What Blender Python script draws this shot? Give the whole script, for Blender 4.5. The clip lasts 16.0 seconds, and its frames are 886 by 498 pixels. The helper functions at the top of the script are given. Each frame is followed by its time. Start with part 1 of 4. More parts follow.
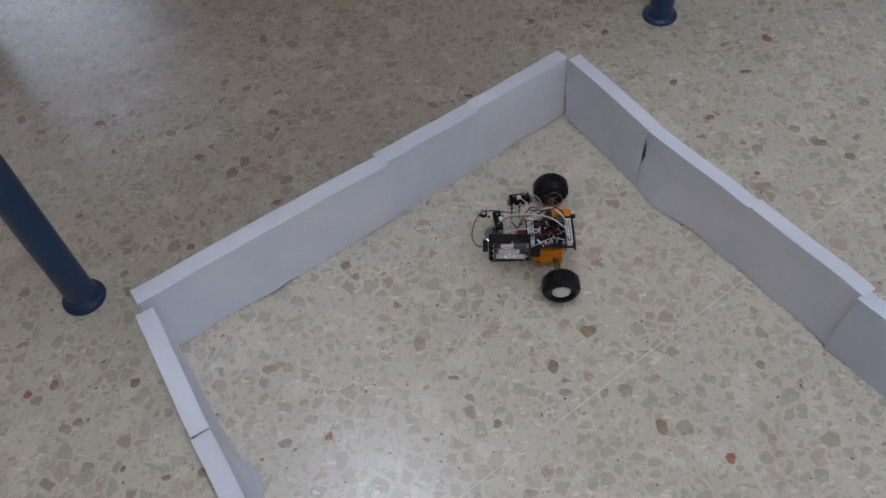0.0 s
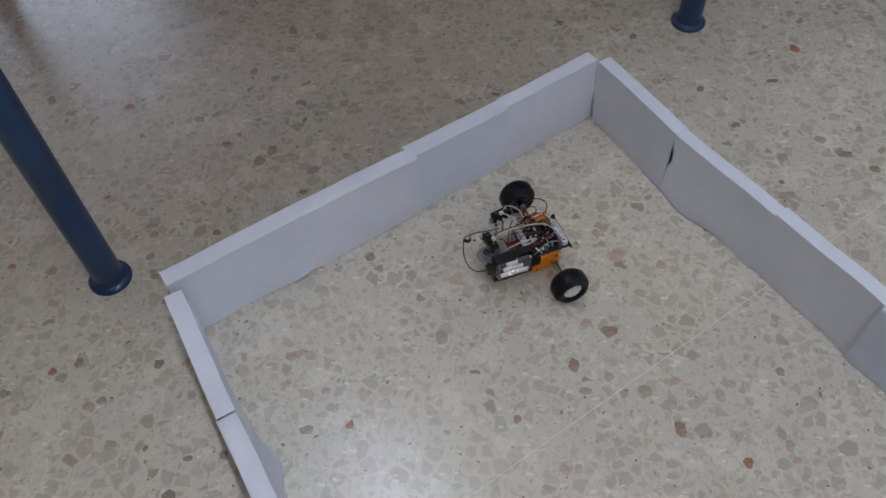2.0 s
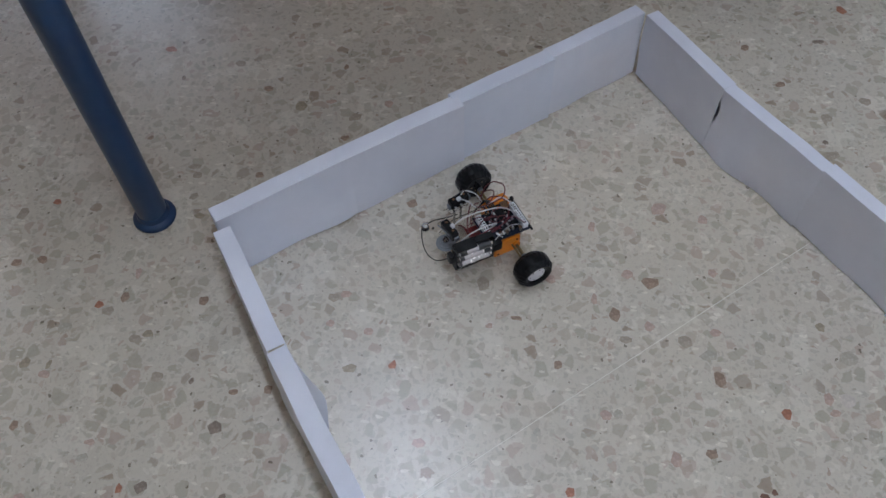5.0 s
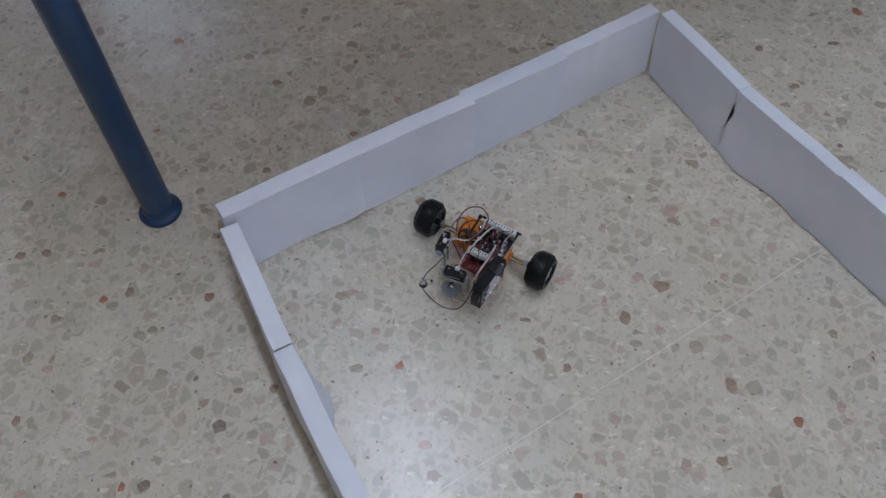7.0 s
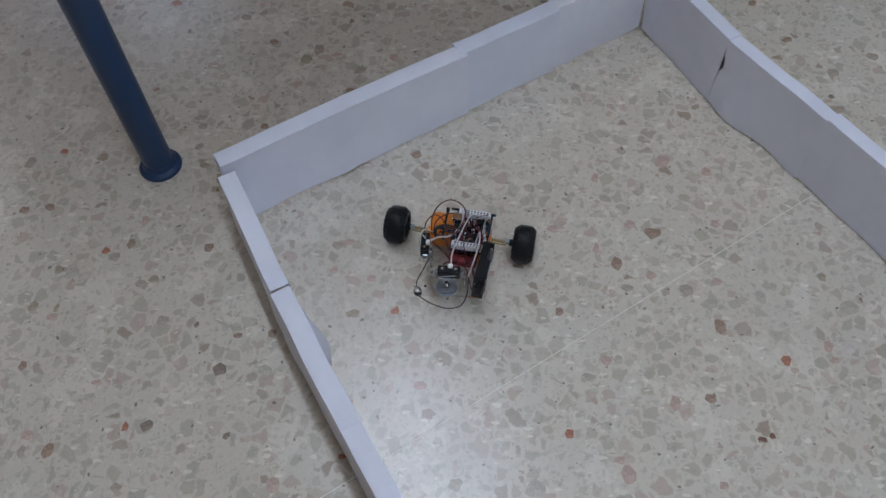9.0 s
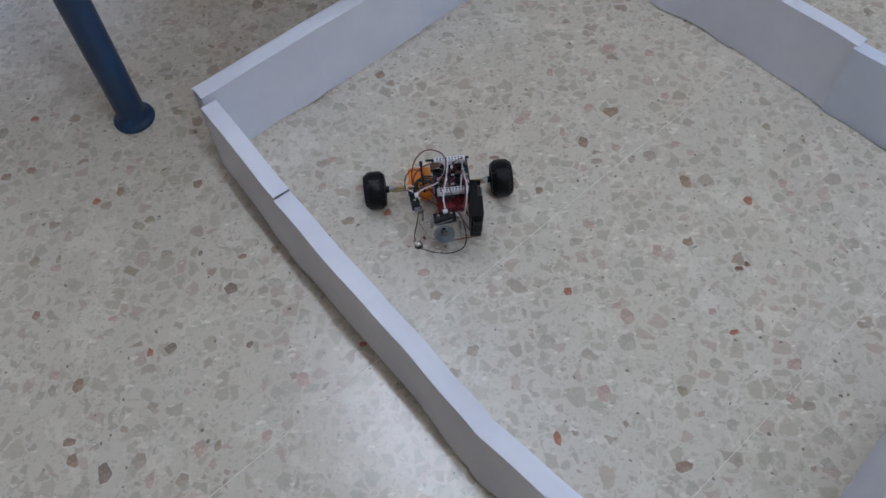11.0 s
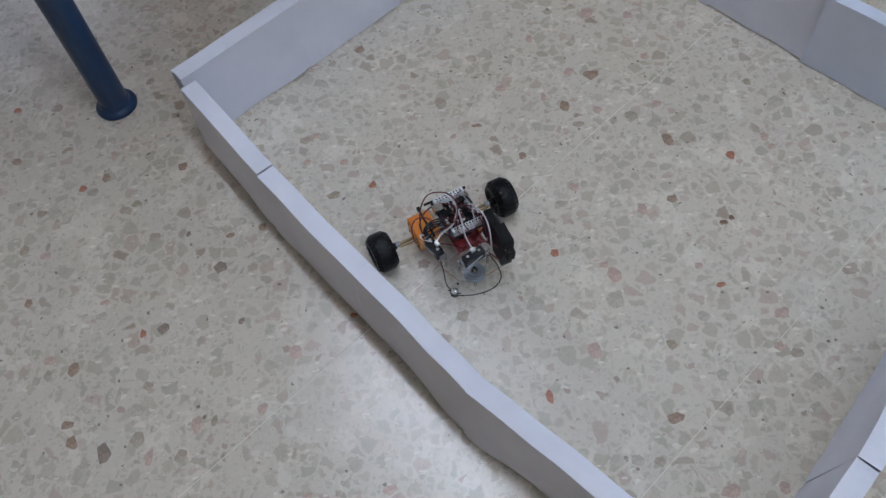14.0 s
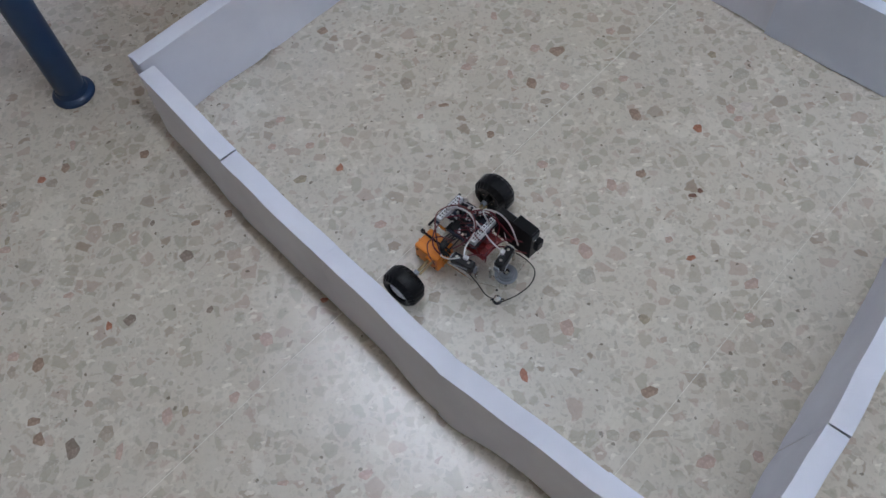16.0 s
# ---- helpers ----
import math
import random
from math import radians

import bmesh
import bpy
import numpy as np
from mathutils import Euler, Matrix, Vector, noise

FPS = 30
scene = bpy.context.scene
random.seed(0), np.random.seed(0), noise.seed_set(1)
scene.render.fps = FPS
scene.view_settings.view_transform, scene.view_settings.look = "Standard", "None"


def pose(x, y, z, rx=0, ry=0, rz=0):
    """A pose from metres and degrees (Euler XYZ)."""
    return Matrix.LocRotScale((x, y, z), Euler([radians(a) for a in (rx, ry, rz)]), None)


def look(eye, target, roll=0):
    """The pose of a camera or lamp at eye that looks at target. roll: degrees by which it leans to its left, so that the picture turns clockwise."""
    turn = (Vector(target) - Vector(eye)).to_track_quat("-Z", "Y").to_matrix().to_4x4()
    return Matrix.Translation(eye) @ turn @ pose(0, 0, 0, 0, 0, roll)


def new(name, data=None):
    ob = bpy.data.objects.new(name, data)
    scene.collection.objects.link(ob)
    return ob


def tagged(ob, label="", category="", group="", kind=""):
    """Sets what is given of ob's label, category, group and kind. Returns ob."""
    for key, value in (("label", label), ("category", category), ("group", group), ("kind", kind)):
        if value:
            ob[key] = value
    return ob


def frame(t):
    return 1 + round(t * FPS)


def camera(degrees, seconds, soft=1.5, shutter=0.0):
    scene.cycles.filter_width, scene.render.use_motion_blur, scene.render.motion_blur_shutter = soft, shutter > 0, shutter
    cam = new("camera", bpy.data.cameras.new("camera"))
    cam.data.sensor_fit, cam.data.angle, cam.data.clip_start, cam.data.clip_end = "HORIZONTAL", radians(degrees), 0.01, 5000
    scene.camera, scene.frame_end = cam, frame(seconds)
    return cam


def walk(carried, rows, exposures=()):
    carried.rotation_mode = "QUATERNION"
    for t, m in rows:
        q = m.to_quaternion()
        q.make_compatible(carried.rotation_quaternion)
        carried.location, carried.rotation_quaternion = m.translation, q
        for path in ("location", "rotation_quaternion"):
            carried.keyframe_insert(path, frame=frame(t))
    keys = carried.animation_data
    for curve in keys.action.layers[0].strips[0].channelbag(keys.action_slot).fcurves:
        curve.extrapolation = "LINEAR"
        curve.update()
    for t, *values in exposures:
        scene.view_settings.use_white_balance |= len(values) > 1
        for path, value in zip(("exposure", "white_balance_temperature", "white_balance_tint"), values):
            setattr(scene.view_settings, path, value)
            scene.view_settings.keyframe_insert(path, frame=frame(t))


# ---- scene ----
cam = camera(59.3, 16.0, soft=1.5)
PATH = [
    (0, (0.028, 0.015, 1.018), (-0.028, 1.191, -0.598), -5.1),
    (0.5, (0.021, 0.024, 1.02), (-0.033, 1.199, -0.597), -4.4),
    (1, (0.014, 0.022, 1.021), (-0.045, 1.198, -0.596), -4.0),
    (1.5, (0.004, 0.014, 1.023), (-0.057, 1.19, -0.594), -3.6),
    (2, (-0.004, 0.003, 1.022), (-0.071, 1.18, -0.594), -3.2),
    (2.5, (-0.013, -0.006, 1.019), (-0.074, 1.152, -0.61), -3.0),
    (3, (-0.022, -0.012, 1.014), (-0.084, 1.133, -0.625), -2.8),
    (3.5, (-0.028, -0.017, 1.011), (-0.093, 1.121, -0.632), -2.8),
    (4, (-0.037, -0.023, 1.01), (-0.113, 1.109, -0.637), -2.4),
    (4.5, (-0.048, -0.03, 1.008), (-0.132, 1.09, -0.647), -2.3),
    (5, (-0.058, -0.034, 1.007), (-0.144, 1.083, -0.65), -2.3),
    (7.5, (-0.071, -0.018, 0.996), (-0.159, 1.074, -0.677), -1.5),
    (8, (-0.066, -0.028, 0.99), (-0.162, 1.049, -0.693), -1.7),
    (8.5, (-0.056, -0.048, 0.983), (-0.206, 1.018, -0.702), -3.3),
    (9, (-0.049, -0.078, 0.986), (-0.154, 0.997, -0.698), -2.9),
    (9.5, (-0.076, -0.135, 0.985), (-0.088, 0.945, -0.699), -3.0),
    (9.7, (-0.091, -0.16, 0.981), (-0.069, 0.925, -0.699), -2.7),
    (11.8, (-0.129, -0.253, 0.967), (-0.076, 0.792, -0.737), -4.5),
    (12, (-0.128, -0.255, 0.966), (-0.073, 0.788, -0.74), -4.4),
    (12.5, (-0.12, -0.255, 0.965), (-0.076, 0.784, -0.743), -5.1),
    (13, (-0.117, -0.265, 0.962), (-0.071, 0.764, -0.752), -6.0),
    (13.5, (-0.116, -0.273, 0.961), (-0.066, 0.759, -0.752), -6.7),
    (14, (-0.113, -0.27, 0.959), (-0.064, 0.765, -0.752), -7.3),
    (14.5, (-0.11, -0.263, 0.955), (-0.046, 0.746, -0.77), -7.1),
    (15, (-0.112, -0.262, 0.953), (-0.038, 0.744, -0.773), -7.0),
    (15.5, (-0.106, -0.264, 0.952), (-0.018, 0.733, -0.78), -6.5),
    (16, (-0.108, -0.269, 0.948), (-0.001, 0.719, -0.787), -6.0),
]
walk(cam, [(t, look(eye, target, roll)) for t, eye, target, roll in PATH],
     [(0, -0.06, 6600, 10), (2.5, -0.06, 6540, 10), (5, -0.05, 6380, 10), (8, -0.06, 6320, 10), (9.5, -0.04, 6260, 10), (12, 0.06, 6220, 10), (13, 0.07, 6230, 10), (14.5, 0.05, 6350, 10), (16, 0.03, 6400, 10)])

# ---- world, daylight and exposure ----
world = bpy.data.worlds.new("sky")
scene.world = world
world.use_nodes = True
sky_nodes = world.node_tree.nodes
sky = sky_nodes.new("ShaderNodeTexSky")
sky.sky_type, sky.sun_disc = "NISHITA", False
sky.sun_elevation, sky.sun_rotation = radians(50), radians(250)
sky_nodes["Background"].inputs["Strength"].default_value = 0.12
world.node_tree.links.new(sky.outputs["Color"], sky_nodes["Background"].inputs["Color"])

sun = new("sun", bpy.data.lights.new("sun", "SUN"))
sun.data.energy, sun.data.angle, sun.data.color = 2.5, radians(0.5), (1.0, 0.95, 0.88)
sun.matrix_world = look((-6, -3, 8), (0, 0, 0))


def window_lamp(name, eye, target, width, height, watts, color):
    lamp = new(name, bpy.data.lights.new(name, "AREA"))
    lamp.data.shape, lamp.data.size, lamp.data.size_y = "RECTANGLE", width, height
    lamp.data.energy, lamp.data.color = watts, color
    lamp.matrix_world = look(eye, target)


DAY = (0.66, 0.78, 1.0)
window_lamp("window_light_east", (4.14, 0.7, 1.75), (0.0, 0.7, 1.75), 5.8, 1.5, 24, DAY)
window_lamp("window_light_north", (-2.75, 4.54, 1.85), (-2.75, 0.0, 1.85), 1.3, 1.7, 25, DAY)


# ---- materials ----
def material(name, color, rough=0.5, metal=0.0):
    mat = bpy.data.materials.new(name)
    mat.use_nodes = True
    b = mat.node_tree.nodes["Principled BSDF"]
    b.inputs["Base Color"].default_value = (*color, 1)
    b.inputs["Roughness"].default_value, b.inputs["Metallic"].default_value = rough, metal
    return mat, mat.node_tree.nodes, mat.node_tree.links, b


def ramp(nodes, stops, mode="LINEAR"):
    r = nodes.new("ShaderNodeValToRGB")
    r.color_ramp.interpolation = mode
    e = r.color_ramp.elements
    while len(e) < len(stops):
        e.new(0.5)
    for el, (p, c) in zip(e, stops):
        el.position, el.color = p, (*c, 1) if len(c) == 3 else c
    return r


def mix(nodes, links, fac, a, b, mode="MIX"):
    m = nodes.new("ShaderNodeMix")
    m.data_type, m.blend_type = "RGBA", mode
    for sock, val in ((m.inputs["Factor"], fac), (m.inputs["A"], a), (m.inputs["B"], b)):
        if isinstance(val, (int, float)):
            sock.default_value = val
        elif isinstance(val, tuple):
            sock.default_value = (*val, 1)
        else:
            links.new(val, sock)
    return m.outputs["Result"]


def calc(nodes, links, op, a, b=0.0):
    m = nodes.new("ShaderNodeMath")
    m.operation = op
    for sock, val in zip(m.inputs, (a, b)):
        if isinstance(val, (int, float)):
            sock.default_value = val
        else:
            links.new(val, sock)
    return m.outputs[0]


def noise_tex(nodes, links, vec, scale, detail=3.0, rough=0.55):
    n = nodes.new("ShaderNodeTexNoise")
    n.inputs["Scale"].default_value, n.inputs["Detail"].default_value = scale, detail
    n.inputs["Roughness"].default_value = rough
    if vec:
        links.new(vec, n.inputs["Vector"])
    return n


def bump(nodes, links, b, height, strength, distance):
    n = nodes.new("ShaderNodeBump")
    n.inputs["Strength"].default_value, n.inputs["Distance"].default_value = strength, distance
    links.new(height, n.inputs["Height"])
    links.new(n.outputs["Normal"], b.inputs["Normal"])


def plain(name, color, rough=0.5, metal=0.0, vary=0.12, scale=60.0, relief=0.0):
    """A surface of one colour with uneven tone, sheen and a little relief."""
    mat, nodes, links, b = material(name, color, rough, metal)
    co = nodes.new("ShaderNodeTexCoord")
    big = noise_tex(nodes, links, co.outputs["Object"], scale * 0.2, 2)
    fine = noise_tex(nodes, links, co.outputs["Object"], scale, 4)
    low = tuple(c * (1 - vary) for c in color)
    high = tuple(min(1, c * (1 + vary)) for c in color)
    both = calc(nodes, links, "MULTIPLY_ADD", fine.outputs["Fac"], 0.5)
    both.node.inputs[2].default_value = 0.0
    tone = calc(nodes, links, "ADD", calc(nodes, links, "MULTIPLY", big.outputs["Fac"], 0.5), both)
    links.new(ramp(nodes, [(0.3, low), (0.7, high)]).outputs["Color"], b.inputs["Base Color"])
    links.new(tone, b.inputs["Base Color"].links[0].from_node.inputs["Fac"])
    r = nodes.new("ShaderNodeMapRange")
    r.inputs["To Min"].default_value, r.inputs["To Max"].default_value = max(0.04, rough * 0.8), min(1, rough * 1.2)
    links.new(fine.outputs["Fac"], r.inputs["Value"])
    links.new(r.outputs["Result"], b.inputs["Roughness"])
    if max(color) < 0.03:
        b.inputs["Specular IOR Level"].default_value = 0.28
    if relief:
        bump(nodes, links, b, tone, 0.4, relief)
    return mat


def terrazzo():
    """Polished terrazzo: cream cement, stone chips of three sizes, fine dark grit and worn sheen."""
    mat, nodes, links, b = material("terrazzo", (0.6, 0.56, 0.48), 0.25)
    geo = nodes.new("ShaderNodeNewGeometry")
    pos = geo.outputs["Position"]
    wob = noise_tex(nodes, links, pos, 55, 3, 0.6)
    off = nodes.new("ShaderNodeVectorMath")
    off.operation = "MULTIPLY_ADD"
    links.new(wob.outputs["Color"], off.inputs[0])
    off.inputs[1].default_value = (0.014, 0.014, 0)
    links.new(pos, off.inputs[2])
    flat = nodes.new("ShaderNodeVectorMath")
    flat.operation = "MULTIPLY"
    links.new(off.outputs[0], flat.inputs[0])
    flat.inputs[1].default_value = (1, 1, 0)
    vec = flat.outputs[0]
    cloud = noise_tex(nodes, links, pos, 3.0, 3)
    mottle = noise_tex(nodes, links, pos, 120, 4, 0.7)
    cement = mix(nodes, links, mottle.outputs["Fac"], CEMENT[0], CEMENT[1])
    cement = mix(nodes, links, calc(nodes, links, "MULTIPLY", cloud.outputs["Fac"], 0.35), cement, CEMENT[2])
    color = cement
    # scale per metre, share of cells that hold a chip, gap round a chip, colour stops, strength
    layers = [
        (240, 0.55, 0.10, CHIPS_FINE, 0.3),
        (110, 0.56, 0.09, CHIPS_MID, 0.52),
        (50, 0.66, 0.08, CHIPS_BIG, 0.74),
    ]
    for scale, share, gap, stops, strength in layers:
        cell = nodes.new("ShaderNodeTexVoronoi")
        cell.inputs["Scale"].default_value = scale
        links.new(vec, cell.inputs["Vector"])
        edge = nodes.new("ShaderNodeTexVoronoi")
        edge.feature = "DISTANCE_TO_EDGE"
        edge.inputs["Scale"].default_value = scale
        links.new(vec, edge.inputs["Vector"])
        sep = nodes.new("ShaderNodeSeparateColor")
        links.new(cell.outputs["Color"], sep.inputs[0])
        # chips of one size differ in how much of their cell they fill
        room = calc(nodes, links, "MULTIPLY_ADD", sep.outputs[2], 0.17)
        room.node.inputs[2].default_value = gap * 0.4
        inside = nodes.new("ShaderNodeMapRange")
        inside.inputs["From Min"].default_value, inside.inputs["From Max"].default_value = 0.0, 0.075
        links.new(calc(nodes, links, "SUBTRACT", edge.outputs["Distance"], room), inside.inputs["Value"])
        has = calc(nodes, links, "LESS_THAN", sep.outputs[0], share)
        fac = calc(nodes, links, "MULTIPLY", calc(nodes, links, "MULTIPLY", inside.outputs["Result"], has), strength)
        hue = ramp(nodes, stops, "CONSTANT")
        links.new(sep.outputs[1], hue.inputs["Fac"])
        grain = mix(nodes, links, mottle.outputs["Fac"], (0.86, 0.86, 0.86), (1.1, 1.1, 1.1))
        chip = mix(nodes, links, 1.0, hue.outputs["Color"], grain, "MULTIPLY")
        color = mix(nodes, links, fac, color, chip)
    # pits and dark grit
    pit = nodes.new("ShaderNodeTexVoronoi")
    pit.inputs["Scale"].default_value = 85
    links.new(vec, pit.inputs["Vector"])
    psep = nodes.new("ShaderNodeSeparateColor")
    links.new(pit.outputs["Color"], psep.inputs[0])
    near = calc(nodes, links, "LESS_THAN", pit.outputs["Distance"], calc(nodes, links, "MULTIPLY", psep.outputs[1], 0.22))
    spot = calc(nodes, links, "MULTIPLY", near, calc(nodes, links, "LESS_THAN", psep.outputs[0], 0.24))
    color = mix(nodes, links, calc(nodes, links, "MULTIPLY", spot, 0.7), color, (0.13, 0.10, 0.07))
    # pale slivers between the chips
    fleck = nodes.new("ShaderNodeTexVoronoi")
    fleck.inputs["Scale"].default_value = 120
    thin = nodes.new("ShaderNodeVectorMath")
    thin.operation = "MULTIPLY"
    links.new(vec, thin.inputs[0])
    thin.inputs[1].default_value = (0.42, 1.0, 0)
    links.new(thin.outputs[0], fleck.inputs["Vector"])
    fsep = nodes.new("ShaderNodeSeparateColor")
    links.new(fleck.outputs["Color"], fsep.inputs[0])
    close = calc(nodes, links, "LESS_THAN", fleck.outputs["Distance"], calc(nodes, links, "MULTIPLY", fsep.outputs[1], 0.34))
    pale = calc(nodes, links, "MULTIPLY", close, calc(nodes, links, "LESS_THAN", fsep.outputs[0], 0.3))
    color = mix(nodes, links, calc(nodes, links, "MULTIPLY", pale, 0.6), color, (0.84, 0.79, 0.70))
    # broad soiling
    dirt = noise_tex(nodes, links, pos, 1.3, 4, 0.6)
    dr = ramp(nodes, [(0.35, (1, 1, 1)), (0.75, (0.88, 0.86, 0.82))])
    links.new(dirt.outputs["Fac"], dr.inputs["Fac"])
    color = mix(nodes, links, 1.0, color, dr.outputs["Color"], "MULTIPLY")
    info = nodes.new("ShaderNodeObjectInfo")
    tr = ramp(nodes, [(0.0, (0.97, 0.97, 0.97)), (1.0, (1.03, 1.02, 1.0))])
    links.new(info.outputs["Random"], tr.inputs["Fac"])
    color = mix(nodes, links, 1.0, color, tr.outputs["Color"], "MULTIPLY")
    links.new(color, b.inputs["Base Color"])
    sheen = noise_tex(nodes, links, pos, 14, 4, 0.65)
    r = nodes.new("ShaderNodeMapRange")
    r.inputs["To Min"].default_value, r.inputs["To Max"].default_value = GLOSS
    links.new(sheen.outputs["Fac"], r.inputs["Value"])
    links.new(r.outputs["Result"], b.inputs["Roughness"])
    b.inputs["Specular IOR Level"].default_value = 0.68
    wave = noise_tex(nodes, links, pos, 26, 3)
    bump(nodes, links, b, wave.outputs["Fac"], 0.25, 0.0012)
    return mat


CEMENT = ((0.57, 0.518, 0.445), (0.74, 0.685, 0.60), (0.57, 0.507, 0.43))
CHIPS_FINE = [(0, (0.49, 0.44, 0.37)), (0.35, (0.65, 0.61, 0.55)), (0.6, (0.42, 0.375, 0.31)), (0.85, (0.51, 0.41, 0.345)), (0.975, (0.25, 0.155, 0.10))]
CHIPS_MID = [(0, (0.47, 0.43, 0.36)), (0.3, (0.45, 0.415, 0.35)), (0.55, (0.53, 0.475, 0.40)), (0.75, (0.51, 0.405, 0.34)), (0.90, (0.36, 0.315, 0.25)), (0.985, (0.34, 0.20, 0.14))]
CHIPS_BIG = [(0, (0.47, 0.415, 0.335)), (0.3, (0.52, 0.455, 0.375)), (0.55, (0.45, 0.405, 0.325)), (0.74, (0.50, 0.39, 0.325)), (0.90, (0.41, 0.335, 0.265)), (0.97, (0.33, 0.245, 0.18))]
GLOSS = (0.16, 0.36)
TERRAZZO = terrazzo()
GROUT = plain("grout", (0.74, 0.70, 0.62), 0.8, scale=40)
CHIP = {
    "red": plain("red_stone", (0.38, 0.17, 0.11), 0.26, vary=0.35, scale=260),
    "brown": plain("brown_stone", (0.33, 0.235, 0.175), 0.26, vary=0.35, scale=260),
    "dark": plain("dark_stone", (0.26, 0.205, 0.165), 0.26, vary=0.35, scale=260),
    "olive": plain("olive_stone", (0.36, 0.30, 0.22), 0.26, vary=0.3, scale=260),
    "tan": plain("tan_stone", (0.40, 0.335, 0.265), 0.26, vary=0.25, scale=260),
    "pink": plain("pink_stone", (0.49, 0.36, 0.295), 0.26, vary=0.25, scale=260),
    "grey": plain("grey_stone", (0.46, 0.41, 0.34), 0.26, vary=0.22, scale=260),
    "umber": plain("umber_stone", (0.16, 0.075, 0.045), 0.4, vary=0.35, scale=260),
    "pale": plain("pale_stone", (0.60, 0.53, 0.47), 0.26, vary=0.2, scale=260),
}
PLASTER = plain("plaster", (0.45, 0.345, 0.255), 0.9, vary=0.06, scale=8)
CEILING = plain("ceiling_paint", (0.78, 0.77, 0.74), 0.9, vary=0.05, scale=8)
FRAME_PAINT = plain("window_paint", (0.70, 0.70, 0.70), 0.5, vary=0.05)
GLOW, _n, _l, _b = material("lamp_diffuser", (0.9, 0.9, 0.9), 0.5)
_b.inputs["Emission Color"].default_value, _b.inputs["Emission Strength"].default_value = (0.73, 0.835, 1.0, 1), 56.0


def paper(name, low, high):
    """Office paper with faint waves and finger marks."""
    mat, nodes, links, b = material(name, high, 0.55)
    co = nodes.new("ShaderNodeTexCoord")
    marks = noise_tex(nodes, links, co.outputs["Object"], 9, 4, 0.6)
    r = ramp(nodes, [(0.35, low), (0.65, high)])
    links.new(marks.outputs["Fac"], r.inputs["Fac"])
    links.new(r.outputs["Color"], b.inputs["Base Color"])
    fibre = noise_tex(nodes, links, co.outputs["Object"], 45, 2)
    bump(nodes, links, b, fibre.outputs["Fac"], 0.3, 0.002)
    b.inputs["Specular IOR Level"].default_value = 0.3
    return mat


PAPER = paper("paper", (0.74, 0.75, 0.835), (0.80, 0.81, 0.89))
PAPER_COOL = paper("bluish_paper", (0.715, 0.74, 0.835), (0.765, 0.79, 0.88))
PAPER_BLUE = paper("blue_tinted_paper", (0.665, 0.71, 0.83), (0.715, 0.76, 0.875))
BLUE = plain("blue_enamel", (0.009, 0.038, 0.105), 0.34, vary=0.15, scale=30, relief=0.0003)
BLUE_FOOT = plain("blue_plastic", (0.008, 0.035, 0.10), 0.42, vary=0.15, scale=80)
WOOD = plain("varnished_wood", (0.66, 0.38, 0.22), 0.5, vary=0.25, scale=18)
DARK_WOOD = plain("dark_wood", (0.045, 0.028, 0.02), 0.5, vary=0.3, scale=20)
RUBBER = plain("black_rubber", (0.008, 0.008, 0.009), 0.3, vary=0.3, scale=420, relief=0.0016)
RIM_DARK = plain("dark_rim", (0.02, 0.02, 0.022), 0.3)
HUB_WHITE = plain("white_plastic", (0.75, 0.75, 0.76), 0.4, vary=0.05)
ORANGE = plain("orange_plastic", (0.70, 0.205, 0.008), 0.38, vary=0.12, scale=90)
BRASS = plain("brass", (0.27, 0.205, 0.11), 0.36, 1.0)
STEEL = plain("zinc_steel", (0.27, 0.29, 0.32), 0.42, 1.0)
CHROME = plain("nickel", (0.58, 0.57, 0.55), 0.16, 1.0)
BLACK = plain("black_plastic", (0.008, 0.008, 0.009), 0.4, scale=150)
for _m in (BLACK, RUBBER):
    _m.node_tree.nodes["Principled BSDF"].inputs["Specular IOR Level"].default_value = 0.16
PCB_DARK = plain("dark_blue_board", (0.009, 0.014, 0.028), 0.35, vary=0.4, scale=250)
PCB_RED = plain("red_board", (0.22, 0.02, 0.02), 0.35, vary=0.3, scale=250)
WHITE = plain("white_nylon", (0.72, 0.73, 0.74), 0.45, vary=0.05)
SOLDER = plain("solder", (0.6, 0.6, 0.6), 0.3, 1.0)
CELL = plain("battery_sleeve", (0.86, 0.82, 0.85), 0.26, 0.6)
CELL_DARK = plain("battery_band", (0.03, 0.03, 0.035), 0.3)
WIRE = {
    "red": plain("red_insulation", (0.12, 0.007, 0.016), 0.4),
    "white": plain("white_insulation", (0.55, 0.53, 0.53), 0.4),
    "black": plain("black_insulation", (0.02, 0.02, 0.02), 0.4),
    "brown": plain("brown_insulation", (0.12, 0.025, 0.025), 0.4),
}
ACRYLIC, _n, _l, _b = material("clear_acrylic", (0.93, 0.95, 0.95), 0.06)
_b.inputs["Transmission Weight"].default_value, _b.inputs["IOR"].default_value = 1.0, 1.3


# ---- mesh helpers ----
def part(name, bm, mat, parent=None, label="", smooth=False):
    """Links a bmesh as one mesh object under a thing or a part."""
    me = bpy.data.meshes.new(name)
    bmesh.ops.recalc_face_normals(bm, faces=bm.faces)
    bm.to_mesh(me)
    bm.free()
    me.materials.append(mat)
    if smooth:
        for p in me.polygons:
            p.use_smooth = True
        me.set_sharp_from_angle(angle=radians(40))
    ob = new(name, me)
    ob.parent = parent
    return tagged(ob, label)


def empty(name, m=None, parent=None):
    ob = new(name)
    ob.parent = parent
    ob.empty_display_size = 0.02
    if m is not None:
        ob.matrix_basis = m
    return ob


